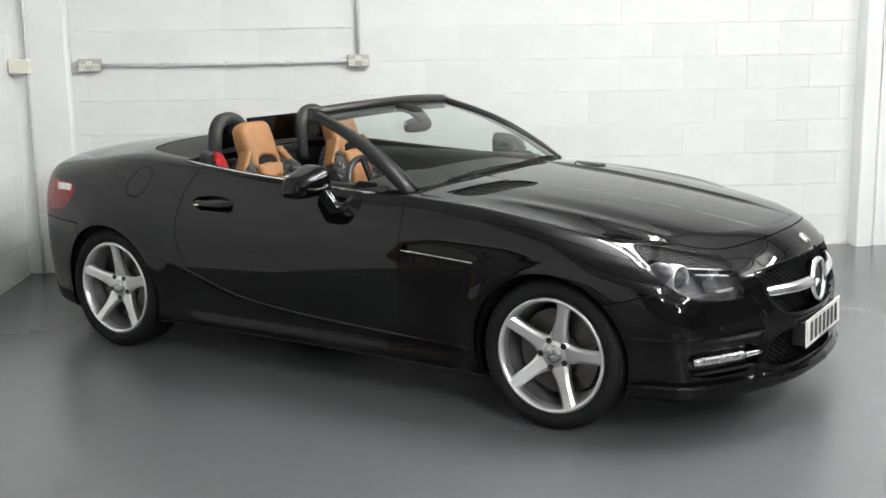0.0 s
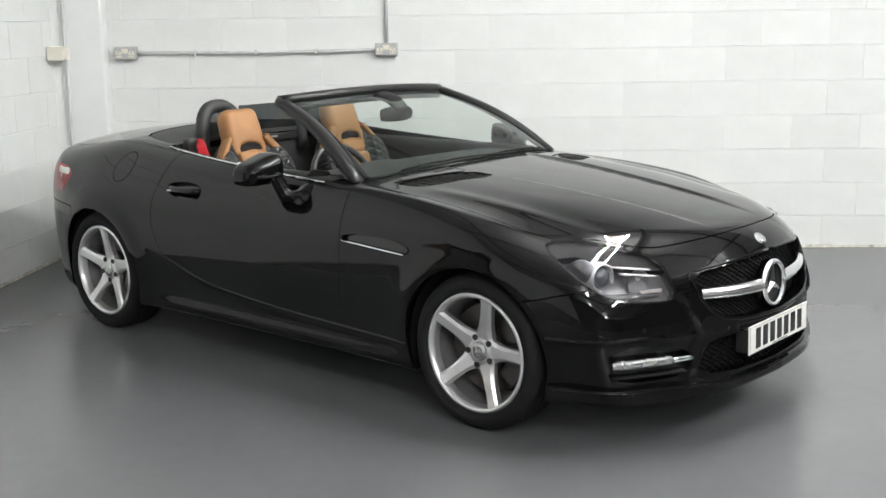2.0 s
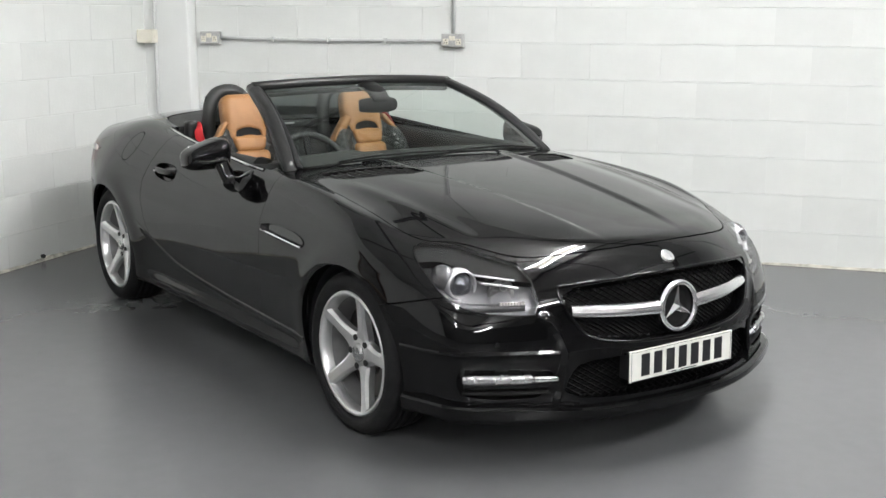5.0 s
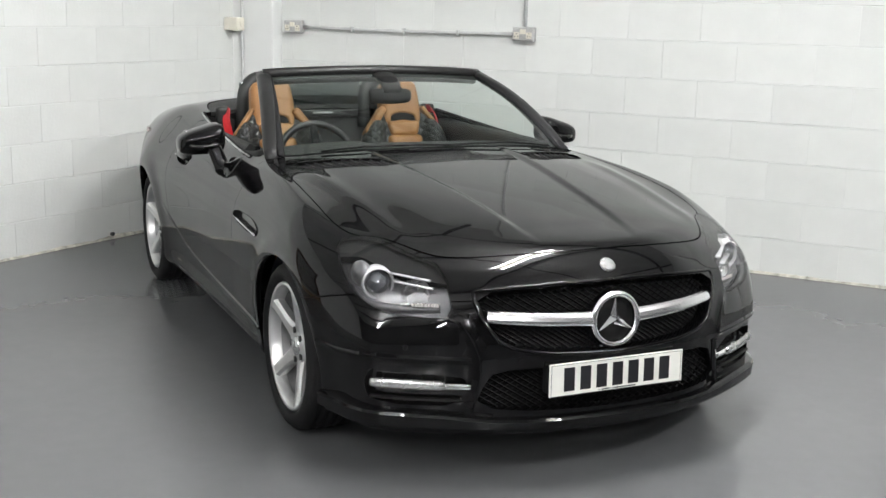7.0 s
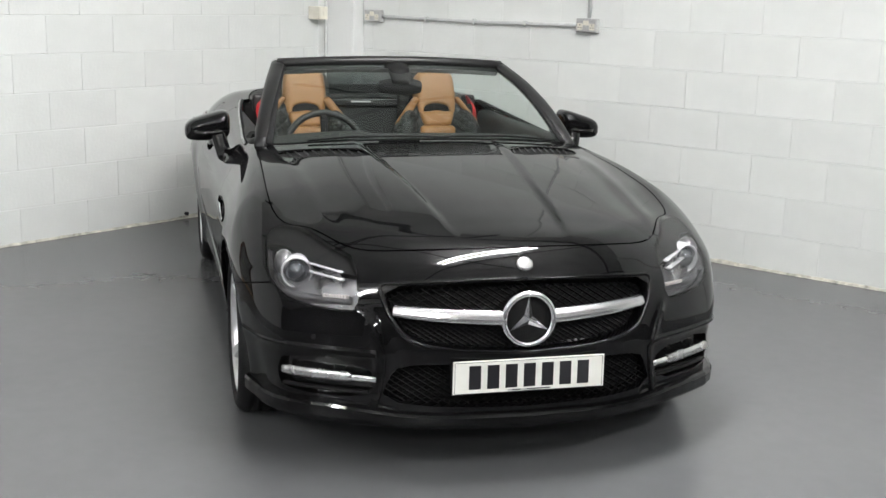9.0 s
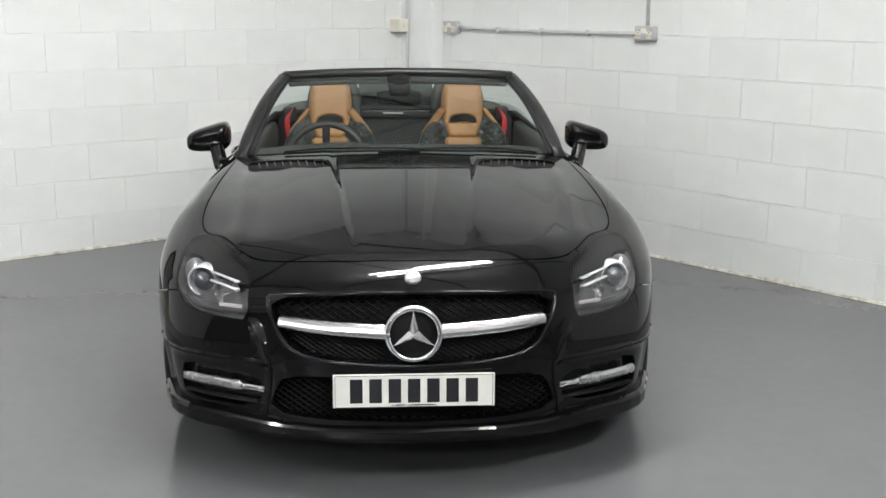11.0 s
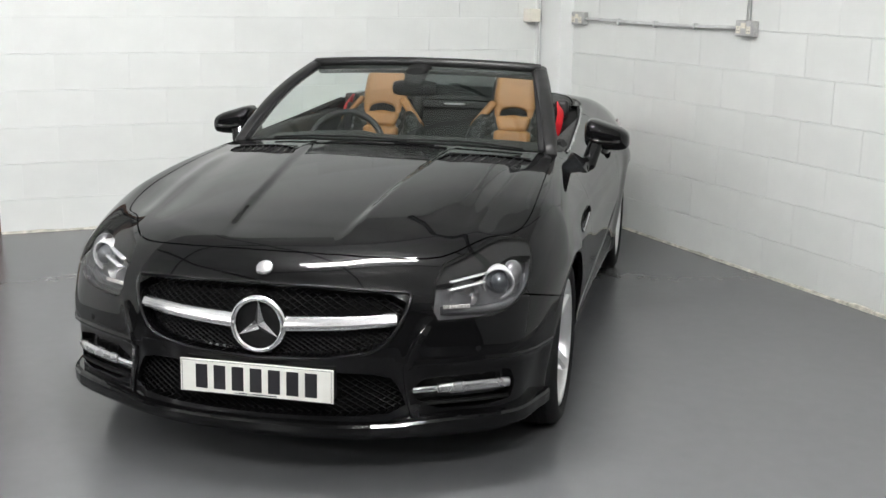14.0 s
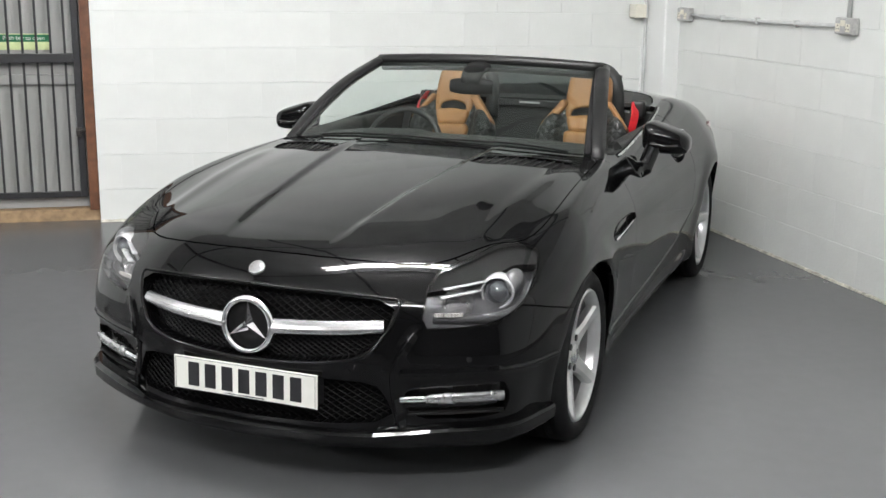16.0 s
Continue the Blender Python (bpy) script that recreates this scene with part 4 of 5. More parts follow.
# ---------------------------------------------------------------- car: wheels
def build_wheel():
    b = bmesh.new()
    lathe(b, [(0.206, 0.050), (0.209, 0.074), (0.214, 0.088), (0.220, 0.094), (0.229, 0.0925), (0.2325, 0.086), (0.232, 0.074), (0.222, 0.065)], 64)
    hub = link_mesh("wheel", solid(b), SILVER, car, "silver five-spoke alloy wheel with a low tyre", True)
    # rim's inside, split off to take the shaded alloy colour
    b = bmesh.new()
    lathe(b, [(0.192, -0.095), (0.198, 0.0), (0.206, 0.0495)], 64)
    part("rim_barrel", b, BARREL, hub, "inside of the silver rim, darkened for the shade behind the spokes", True)
    b = bmesh.new()
    prof = [(0.218, -0.09), (0.245, -0.106), (0.270, -0.110), (0.290, -0.099), (0.297, -0.082)]
    for g in (-0.05, -0.018, 0.018, 0.05):
        prof += [(0.3005, g - 0.006), (0.294, g - 0.005), (0.294, g + 0.005), (0.3005, g + 0.006)]
    prof += [(0.2975, 0.072), (0.292, 0.084), (0.283, 0.094), (0.270, 0.1015), (0.255, 0.1035), (0.251, 0.1015), (0.242, 0.0985), (0.2345, 0.092), (0.229, 0.080)]
    lathe(b, prof, 72)
    part("tyre", solid(b), RUBBER, hub, "black low-profile tyre", True)
    st = [(0.03, 0.045, 0.052), (0.055, 0.043, 0.055), (0.075, 0.037, 0.058), (0.095, 0.031, 0.062), (0.120, 0.0275, 0.068), (0.160, 0.026, 0.076), (0.195, 0.0270, 0.084), (0.221, 0.030, 0.091)]
    for k in range(5):
        b = bmesh.new()
        rows = []
        for r, w, h in st:
            rows.append([b.verts.new((s, h + d, r)) for s, d in ((-w * 0.9, -0.036), (-w, -0.010), (-w * 0.55, 0.0), (w * 0.62, 0.0), (w, -0.010), (w * 0.9, -0.036))])
        for p, q in zip(rows, rows[1:]):
            for i in range(6):
                b.faces.new((p[i], p[(i + 1) % 6], q[(i + 1) % 6], q[i]))
        b.faces.new(rows[0])
        b.faces.new(rows[-1])
        bmesh.ops.bevel(b, geom=[e for e in b.edges if e.calc_face_angle(0) > 0.3 and e.calc_face_angle(0) < 1.3], offset=0.003, segments=2, affect="EDGES")
        bmesh.ops.transform(b, matrix=Matrix.Rotation(radians(72 * k), 4, "Y"), verts=b.verts)
        part("spoke", solid(b), SILVER, hub)
    b = bmesh.new()
    lathe(b, [(0.0005, 0.066), (0.022, 0.0665), (0.030, 0.065), (0.034, 0.060), (0.036, 0.050)], 32)
    part("hub_cap", solid(b), SATIN, hub, "round silver hub cap", True)
    b = bmesh.new()
    lathe(b, [(0.036, 0.056), (0.072, 0.053), (0.075, 0.03)], 40)
    part("hub", solid(b), SILVER, hub, "", True)
    for k in range(5):
        a = radians(72 * k + 36)
        b = bmesh.new()
        lathe(b, [(0.0005, 0.0005), (0.008, 0.0), (0.0115, -0.002), (0.012, 0.004), (0.0005, 0.0045)], 12, Matrix.Translation((0.056 * math.sin(a), 0.0555, 0.056 * math.cos(a))))
        part("wheel_bolt", solid(b), PLASTIC, hub, "dark wheel bolt")
    b = bmesh.new()
    lathe(b, [(0.06, 0.02), (0.085, 0.02), (0.09, 0.0), (0.172, 0.0), (0.172, -0.025), (0.09, -0.025)], 48)
    part("brake_disc", solid(b), DISC, hub, "grey steel brake disc")
    b = bmesh.new()
    rows = []
    for k in range(9):
        a = radians(-30 + 60 * k / 8)
        rows.append([b.verts.new((-r * math.cos(a), h, r * math.sin(a))) for r, h in ((0.11, -0.05), (0.11, 0.03), (0.18, 0.03), (0.18, -0.05))])
    for p, q in zip(rows, rows[1:]):
        for i in range(4):
            b.faces.new((p[i], p[(i + 1) % 4], q[(i + 1) % 4], q[i]))
    b.faces.new(rows[0])
    b.faces.new(rows[-1])
    part("brake_caliper", solid(b), DISC, hub, "grey brake caliper")
    b = bmesh.new()
    lathe(b, [(0.0005, 0.0), (0.004, 0.0), (0.004, 0.018), (0.0005, 0.019)], 8, Matrix.Translation((0.115, 0.066, -0.168)))
    part("tyre_valve", solid(b), PLASTIC, hub)
    return hub


def put_wheel(src, m):
    w = new("wheel", src.data)
    w.parent = car
    w["label"] = src["label"]
    w.matrix_local = m
    for c in src.children:
        k = new(c.name.split(".")[0], c.data)
        k.parent = w
        if "label" in c:
            k["label"] = c["label"]
    return w


first = build_wheel()
TRACK = 0.765
first.matrix_local = pose(1.230, TRACK, 0.312) @ Matrix.Rotation(radians(14), 4, "Y")
put_wheel(first, pose(-1.208, TRACK, 0.312) @ Matrix.Rotation(radians(-20), 4, "Y"))
put_wheel(first, pose(1.230, -TRACK, 0.312, 0, 0, 180) @ Matrix.Rotation(radians(-14), 4, "Y"))
put_wheel(first, pose(-1.208, -TRACK, 0.312, 0, 0, 180) @ Matrix.Rotation(radians(-2), 4, "Y"))


# ---------------------------------------------------------------- car: windscreen and mirrors
def glass_low(y):
    x = float(x_glass(abs(y)))
    return Vector((x, y, on_skin(x=x, y=abs(y)) + 0.004))


def glass_top(y):
    t = y / 0.53
    return Vector((-0.062 - 0.07 * t * t, y, 1.200 - 0.02 * t * t))


bm = bmesh.new()
NU, NV = 28, 14
grid = []
for i in range(NU + 1):
    s = 2 * i / NU - 1
    a, c = glass_low(0.665 * s), glass_top(0.535 * s)
    row = []
    for j in range(NV + 1):
        t = j / NV
        p = a.lerp(c, t)
        bow = 0.035 * math.sin(math.pi * t)
        row.append(bm.verts.new(p + Vector((0.5, 0.10 * s, 0.86)).normalized() * bow))
    grid.append(row)
for i in range(NU):
    for j in range(NV):
        bm.faces.new((grid[i][j], grid[i + 1][j], grid[i + 1][j + 1], grid[i][j + 1]))
screen = part("windscreen", bm, GLASS, car, "clear curved windscreen glass", True)
screen.visible_shadow = False


def glass_at(s, t, lift=0.0):
    a, c = glass_low(0.665 * s), glass_top(0.535 * s)
    n = Vector((0.5, 0.10 * s, 0.86)).normalized()
    return a.lerp(c, t) + n * (0.035 * math.sin(math.pi * t) + lift)


frame_ring = lambda a, b: (lambda t: [(a * c, b * d) for c, d in ((-1, -0.6), (-0.6, -1), (0.6, -1), (1, -0.6), (1, 0.5), (0.55, 1), (-0.55, 1), (-1, 0.5))])
b = bmesh.new()
sweep(b, [glass_at(-1.02 + 2.04 * k / 24, 1.03) + Vector((0, 0, 0.004)) for k in range(25)], frame_ring(0.036, 0.021))
header = part("windscreen_header", solid(b), SATINBLACK, car, "black windscreen top rail", True)
b = bmesh.new()
sweep(b, [glass_at(-0.95 + 1.9 * k / 16, 0.97) + Vector((-0.045, 0, -0.018)) for k in range(17)], frame_ring(0.045, 0.020))
part("header_trim", solid(b), TRIM, header, "dark lining under the rail", True)
for k in (-0.55, -0.15, 0.45):
    c = glass_at(k, 1.0) + Vector((-0.02, 0, -0.012))
    part("latch_cover", boxed(c.x - 0.012, c.x + 0.012, c.y - 0.03, c.y + 0.03, c.z - 0.006, c.z + 0.004, bevel=0.003), SATIN, header)
for side in (1, -1):
    line = []
    for k in range(15):
        t = -0.03 + 1.06 * k / 14
        p = glass_at(side * (1.012 - 0.012 * max(t, 0)), max(t, 0)) + Vector((0, side * 0.010, 0))
        if t < 0:
            p += Vector((0.8 * -t, side * 0.22 * -t, -0.014))
        line.append(p)
    b = bmesh.new()
    sweep(b, line, lambda t: [((0.034 - 0.003 * t) * c * min(1, 0.75 + 2 * t), (0.022 - 0.002 * t) * d * min(1, 0.75 + 2 * t)) for c, d in ((-1, -0.7), (-0.6, -1), (0.6, -1), (1, -0.7), (1, 0.4), (0.5, 0.9), (-0.5, 0.9), (-1, 0.4))])
    pillar = part("windscreen_pillar", solid(b), SATINBLACK, car, "black windscreen pillar", True)
    b = bmesh.new()
    sweep(b, [glass_at(side * 0.978, t / 12, 0.002) for t in range(13)], lambda t: oval(0.016, 0.006, 6))
    part("pillar_seal", solid(b), RUBBER, pillar, "", True)
    # quarter triangle behind the pillar
    b = bmesh.new()
    vs = [b.verts.new(p) for p in ((0.35, side * 0.728, 0.872), (0.20, side * 0.724, 0.888), (0.22, side * 0.708, 0.915), (0.30, side * 0.706, 0.912))]
    ws = [b.verts.new(v.co - Vector((0, side * 0.022, 0))) for v in vs]
    b.faces.new(vs)
    b.faces.new(ws[::-1])
    for i in range(4):
        b.faces.new((vs[i], ws[i], ws[(i + 1) % 4], vs[(i + 1) % 4]))
    part("mirror_sail", solid(b), MATTBLACK, car)

    # door mirror
    def shell(x, y, z):
        y = y * side
        out = np.clip((y - 0.80) / 0.18, 0, 1.1)
        high, deep = 0.070 - 0.026 * out, 0.092 - 0.030 * out
        q = np.abs((x - 0.070) / deep)
        f = (np.where(x < 0.070, 0.2 * q ** 3, q ** 2.6) + np.abs((y - 0.884) / 0.100) ** 4.5 + np.abs((z - 0.930 + 0.030 * out) / high) ** 3.2) ** 0.4 - 1
        return np.maximum(f * 0.06, 0.02 - x)
    mirror = sheet("door_mirror", shell, (-0.02, side * 0.885 - 0.14, 0.84), (0.20, side * 0.885 + 0.14, 1.01), 0.0095, PAINT, car, "glossy black door mirror")
    def arm(x, y, z):
        y = y * side
        f = capsule(x, y, z, (0.25, 0.772, 0.825), (0.26, 0.806, 0.755), 0.014)
        f = smin(f, np.sqrt(((x - 0.25) / 0.066) ** 2 + ((y - 0.778 + 0.6 * (z - 0.815)) / 0.030) ** 2 + ((z - 0.815) / 0.052) ** 2) * 0.03 - 0.03, 0.02)
        g = smin(capsule(x, y, z, (0.24, 0.786, 0.812), (0.172, 0.818, 0.808), 0.024), capsule(x, y, z, (0.172, 0.818, 0.808), (0.135, 0.842, 0.890), 0.033), 0.015)
        return smin(f, g, 0.020)
    sheet("mirror_arm", arm, (0.07, side * 0.80 - 0.10, 0.71), (0.33, side * 0.80 + 0.10, 0.94), 0.007, PAINT, mirror)
    b = bmesh.new()
    sweep(b, smooth_line([(0.164, side * 0.825, 0.905), (0.172, side * 0.87, 0.902), (0.158, side * 0.92, 0.900), (0.112, side * 0.955, 0.903)], 5), lambda t: oval(0.004, 0.008, 8))
    part("indicator_lens", solid(b), GLOSS, mirror, "narrow dark repeater lens", True)
    b = bmesh.new()
    box(b, 0.012, 0.019, side * 0.882 - 0.062, side * 0.882 + 0.062, 0.893, 0.957, bevel=0.003)
    part("mirror_glass", b, CHROME, mirror, "mirror glass")

# dark printed band along the foot of the glass
b = bmesh.new()
rows = [[b.verts.new(glass_at(-1 + 2 * k / 28, t, -0.006)) for t in (0.0, 0.010, 0.018)] for k in range(29)]
for p, q in zip(rows, rows[1:]):
    for i in (0, 1):
        b.faces.new((p[i], q[i], q[i + 1], p[i + 1]))
part("glass_band", b, MATTBLACK, screen, "dark printed band along the foot of the glass", True)
# wipers
for y0, y1 in ((-0.50, 0.10), (0.03, 0.58)):
    b = bmesh.new()
    sweep(b, [glass_at((y0 + (y1 - y0) * k / 10) / 0.665, 0.004 + 0.016 * math.sin(math.pi * k / 10), 0.006) for k in range(11)], lambda t: oval(0.004, 0.004, 8))
    part("wiper", solid(b), MATTBLACK, car, "black wiper along the foot of the glass", True)

# inner mirror
b = bmesh.new()
sweep(b, smooth_line([(0.058, -0.10, 1.098), (0.072, -0.055, 1.10), (0.078, 0.0, 1.10), (0.072, 0.055, 1.10), (0.058, 0.095, 1.098)], 4), lambda t: oval(0.018, 0.036 - 0.008 * abs(2 * t - 1) ** 3, 12))
inner = part("inner_mirror", solid(b), MATTBLACK, car, "black rear-view mirror with a wide sensor foot", True)
b = bmesh.new()
sweep(b, [(0.088, 0, 1.115), (0.085, 0, 1.135), (0.045, 0, 1.165), (-0.03, 0, 1.185)], lambda t: oval(0.042 + 0.016 * t, 0.022, 12), up=(1, 0, 0))
part("mirror_foot", solid(b), MATTBLACK, inner, "", True)


# ---------------------------------------------------------------- car: cabin
def dash(x, y, z):
    f = rbox(x, y, z, (0.36, 0, 0.74), (0.27, 0.72, 0.155), 0.07)
    f = smin(f, rbox(x, y, z, (0.28, -0.36, 0.84), (0.14, 0.19, 0.085), 0.06), 0.05)
    f = smax(f, z - (z_mid(x) - z_drop(x) * (np.abs(y) / 0.72) ** 2.2 - 0.028), 0.03)
    return smax(f, x - x_glass(np.minimum(np.abs(y), 0.72)) + 0.02, 0.02)


sheet("dashboard", dash, (0.05, -0.76, 0.55), (0.68, 0.76, 0.97), 0.022, TRIM, car, "soft black dashboard")
part("cabin_floor", boxed(-1.0, 0.7, -0.70, 0.70, 0.21, 0.25), TRIM, car)
part("rear_bulkhead", boxed(-0.97, -0.88, -0.64, 0.64, 0.25, 0.93, bevel=0.02), TRIM, car, "dark lining behind the seats")
part("firewall", boxed(0.63, 0.66, -0.70, 0.70, 0.25, 0.86), TRIM, car)
sheet("centre_console", lambda x, y, z: rbox(x, y, z, (-0.22, 0, 0.45), (0.42, 0.11, 0.2), 0.05), (-0.7, -0.16, 0.2), (0.25, 0.16, 0.7), 0.025, TRIM, car)
for side in (1, -1):
    sheet("door_lining", lambda x, y, z: smin(rbox(x, y, z, (-0.24, side * 0.685, 0.58), (0.62, 0.045, 0.32), 0.03), rbox(x, y, z, (-0.2, side * 0.66, 0.66), (0.35, 0.06, 0.04), 0.03), 0.04), (-0.9, side * 0.685 - 0.13, 0.22), (0.45, side * 0.685 + 0.07, 0.94), 0.025, TRIM, car, "black door lining")
# steering wheel
SW = Matrix.Translation((0.050, -0.345, 0.800)) @ Matrix.Rotation(radians(90 - 24), 4, "Y") @ Matrix.Rotation(radians(90), 4, "X")
b = bmesh.new()
ring = [(0.185 + 0.0155 * math.cos(2 * math.pi * k / 12), 0.0155 * math.sin(2 * math.pi * k / 12)) for k in range(12)]
lathe(b, ring, 48, SW, closed=True)
wheel_s = part("steering_wheel", solid(b), PLASTIC, car, "black three-spoke steering wheel", True)
b = bmesh.new()
lathe(b, [(0.0005, -0.02), (0.05, -0.018), (0.065, 0.0), (0.06, 0.03)], 24, SW)
part("wheel_boss", solid(b), MATTBLACK, wheel_s, "", True)
for a in (0, 90, 180):
    b = bmesh.new()
    box(b, 0.05, 0.18, -0.006, 0.01, -0.018, 0.018, bevel=0.005)
    bmesh.ops.transform(b, matrix=SW @ Matrix.Rotation(radians(a + 90), 4, "Y"), verts=b.verts)
    part("wheel_spoke", b, MATTBLACK, wheel_s)
b = bmesh.new()
sweep(b, [(0.07, -0.345, 0.79), (0.3, -0.345, 0.70)], lambda t: oval(0.045, 0.045, 12))
part("steering_column", solid(b), PLASTIC, wheel_s, "", True)


def seat(side):
    M = pose(-0.475, side * 0.348, 0.45, 0, -19.5, 0)
    back = sheet("seat", lambda x, y, z: smax(smin(rbox(x, y, z, (-0.03, 0, 0.25), (0.055, 0.22, 0.30), 0.05), smin(capsule(x, y, z, (0.035, 0.195, 0.0), (0.015, 0.175, 0.44), 0.062), capsule(x, y, z, (0.035, -0.195, 0.0), (0.015, -0.175, 0.44), 0.062), 0.02), 0.03), 0.8 * np.abs(y) + 0.6 * z - 0.428, 0.03), (-0.12, -0.29, -0.1), (0.14, 0.29, 0.62), 0.016, QUILT, car, "sports seat in tan and quilted black leather", M)

    def bit(name, fn, lo, hi, h, m, label=""):
        return sheet(name, fn, lo, hi, h, m, back, label)
    bit("headrest", lambda x, y, z: smax(rbox(x, y, z, (-0.015, 0, 0.575), (0.052, 0.112 - 0.10 * np.maximum(z - 0.60, 0) - 0.35 * np.maximum(0.49 - z, 0), 0.130), 0.04), -rbox(x, y, z, (0.035, 0, 0.506 - 4.0 * y * y), (0.060, 0.070, 0.019), 0.016), 0.008), (-0.09, -0.15, 0.42), (0.06, 0.15, 0.73), 0.0085, TAN, "tan leather headrest")
    # black filler block: its colour gives the shade inside the headrest's opening
    bit("headrest_opening", lambda x, y, z: rbox(x, y, z, (-0.004, 0, 0.504), (0.033, 0.080, 0.034), 0.012), (-0.07, -0.12, 0.46), (0.05, 0.12, 0.57), 0.009, MATTBLACK, "black block standing for the shade in the opening under the headrest")
    bit("upper_pad", lambda x, y, z: rbox(x, y, z, (0.012, 0, 0.440), (0.038, 0.090 + 0.3 * np.clip(z - 0.46, -0.1, 0.0), 0.040), 0.020), (-0.04, -0.13, 0.39), (0.08, 0.13, 0.52), 0.010, TAN, "tan leather pad")
    bit("centre_pad", lambda x, y, z: rbox(x, y, z, (0.020, 0, 0.22), (0.038, 0.068 + 0.10 * np.clip(z - 0.1, 0, 0.4), 0.185), 0.028), (-0.03, -0.14, 0.02), (0.08, 0.14, 0.43), 0.012, TAN, "tan leather centre panel")
    for s in (1, -1):
        inward = s == -side
        w = 0.020 if inward else 0.012
        bit("shoulder_pad", lambda x, y, z: rbox(x, 0.8 * y * s + 0.6 * z, 0.6 * y * s - 0.8 * z, (0.008, 0.434 - w, -0.292), (0.040, w, 0.088), 0.011), (-0.06, s * 0.17 - 0.12, 0.36), (0.09, s * 0.17 + 0.12, 0.64), 0.010, TAN, "tan leather shoulder pad")
    sheet("seat_cushion", lambda x, y, z: smin(rbox(x, y, z, (-0.24, side * 0.348, 0.36), (0.26, 0.22, 0.09), 0.05), np.minimum(capsule(x, y, z, (-0.45, side * 0.348 + 0.2, 0.42), (0.0, side * 0.348 + 0.2, 0.44), 0.055), capsule(x, y, z, (-0.45, side * 0.348 - 0.2, 0.42), (0.0, side * 0.348 - 0.2, 0.44), 0.055)), 0.03), (-0.56, side * 0.348 - 0.29, 0.24), (0.09, side * 0.348 + 0.29, 0.53), 0.022, TAN, car, "tan leather seat cushion")
    return back


for side in (1, -1):
    seat(side)
    # red belt
    line = smooth_line([(-0.80, side * 0.55, 0.955), (-0.735, side * 0.565, 0.960), (-0.695, side * 0.578, 0.92), (-0.665, side * 0.572, 0.86), (-0.65, side * 0.555, 0.79)], 6)
    b = bmesh.new()
    sweep(b, line, lambda t: [(-0.023, -0.0015), (0.023, -0.0015), (0.023, 0.0015), (-0.023, 0.0015)], up=(0.5, side * 0.8, 0.3))
    part("seat_belt", solid(b), BELT, car, "red seat belt")
    sheet("belt_guide", lambda x, y, z: rbox(x, y, z, (-0.80, side * 0.57, 0.94), (0.03, 0.035, 0.045), 0.015), (-0.85, side * 0.57 - 0.06, 0.87), (-0.74, side * 0.57 + 0.06, 1.01), 0.012, PLASTIC, car)
    # roll hoop
    b = bmesh.new()
    sweep(b, smooth_line([(-0.86, side * 0.225, 0.86), (-0.868, side * 0.222, 1.0), (-0.875, side * 0.240, 1.075), (-0.878, side * 0.285, 1.115), (-0.878, side * 0.340, 1.124), (-0.878, side * 0.392, 1.112), (-0.872, side * 0.430, 1.07), (-0.865, side * 0.447, 1.0), (-0.86, side * 0.455, 0.86)], 4), lambda t: oval(0.034, 0.037, 12), up=(1, 0, 0))
    hoop = part("roll_hoop", solid(b), TRIM, car, "black padded roll hoop", True)
    b = bmesh.new()
    box(b, -0.872, -0.866, side * 0.35 - 0.115, side * 0.35 + 0.115, 0.92, 1.10, bevel=0.002)
    net = part("hoop_screen", b, SMOKE, hoop, "smoked panel in the hoop")
    net.visible_shadow = False
b = boxed(-0.874, -0.868, -0.20, 0.20, 0.93, 1.118, bevel=0.002)
wind = part("wind_screen", b, SMOKE, car, "smoked clear wind deflector between the hoops")
wind.visible_shadow = False
part("deflector_rail", boxed(-0.885, -0.86, -0.2, 0.2, 0.915, 0.955, bevel=0.006), PLASTIC, car)
part("deflector_clip", boxed(-0.858, -0.850, -0.07, 0.04, 0.935, 0.944, bevel=0.002), CLAD, car, "small grey catch on the deflector's rail")


# ---------------------------------------------------------------- wall fittings
def fitting(ob, label, category, group=""):
    ob.matrix_world = NORTH
    return tagged(ob, label, category, group)


def west_fitting(ob, label, category, group=""):
    ob.matrix_world = WEST
    return tagged(ob, label, category, group)


def double_socket(u, z):
    ob = fitting(link_mesh("double_socket", boxed(u - 0.073, u + 0.073, WV - 0.042, WV, z - 0.043, z + 0.043, bevel=0.006), CLAD), "grey metal-clad double socket on the block wall", "socket", "sockets")
    part("face_plate", boxed(u - 0.066, u + 0.066, WV - 0.046, WV - 0.0425, z - 0.037, z + 0.037, bevel=0.001), CLAD, ob)
    part("centre_piece", boxed(u - 0.02, u + 0.02, WV - 0.049, WV - 0.0462, z + 0.0, z + 0.03, bevel=0.001), CREAM, ob, "white switch block")
    for s in (-1, 1):
        part("switch", boxed(u + s * 0.010 - 0.005, u + s * 0.010 + 0.005, WV - 0.052, WV - 0.0492, z + 0.006, z + 0.022, bevel=0.001), CREAM, ob)
        part("outlet", boxed(u + s * 0.042 - 0.018, u + s * 0.042 + 0.018, WV - 0.048, WV - 0.0462, z - 0.028, z + 0.012, bevel=0.002), CREAM, ob, "white outlet")
        for du, dz in ((0, 0.003), (-0.009, -0.014), (0.009, -0.014)):
            part("pin_slot", boxed(u + s * 0.042 + du - 0.003, u + s * 0.042 + du + 0.003, WV - 0.0488, WV - 0.0481, z + dz - 0.003, z + dz + 0.003), INK, ob)
    return ob


double_socket(-1.965, 1.352)
double_socket(-0.235, 1.352)


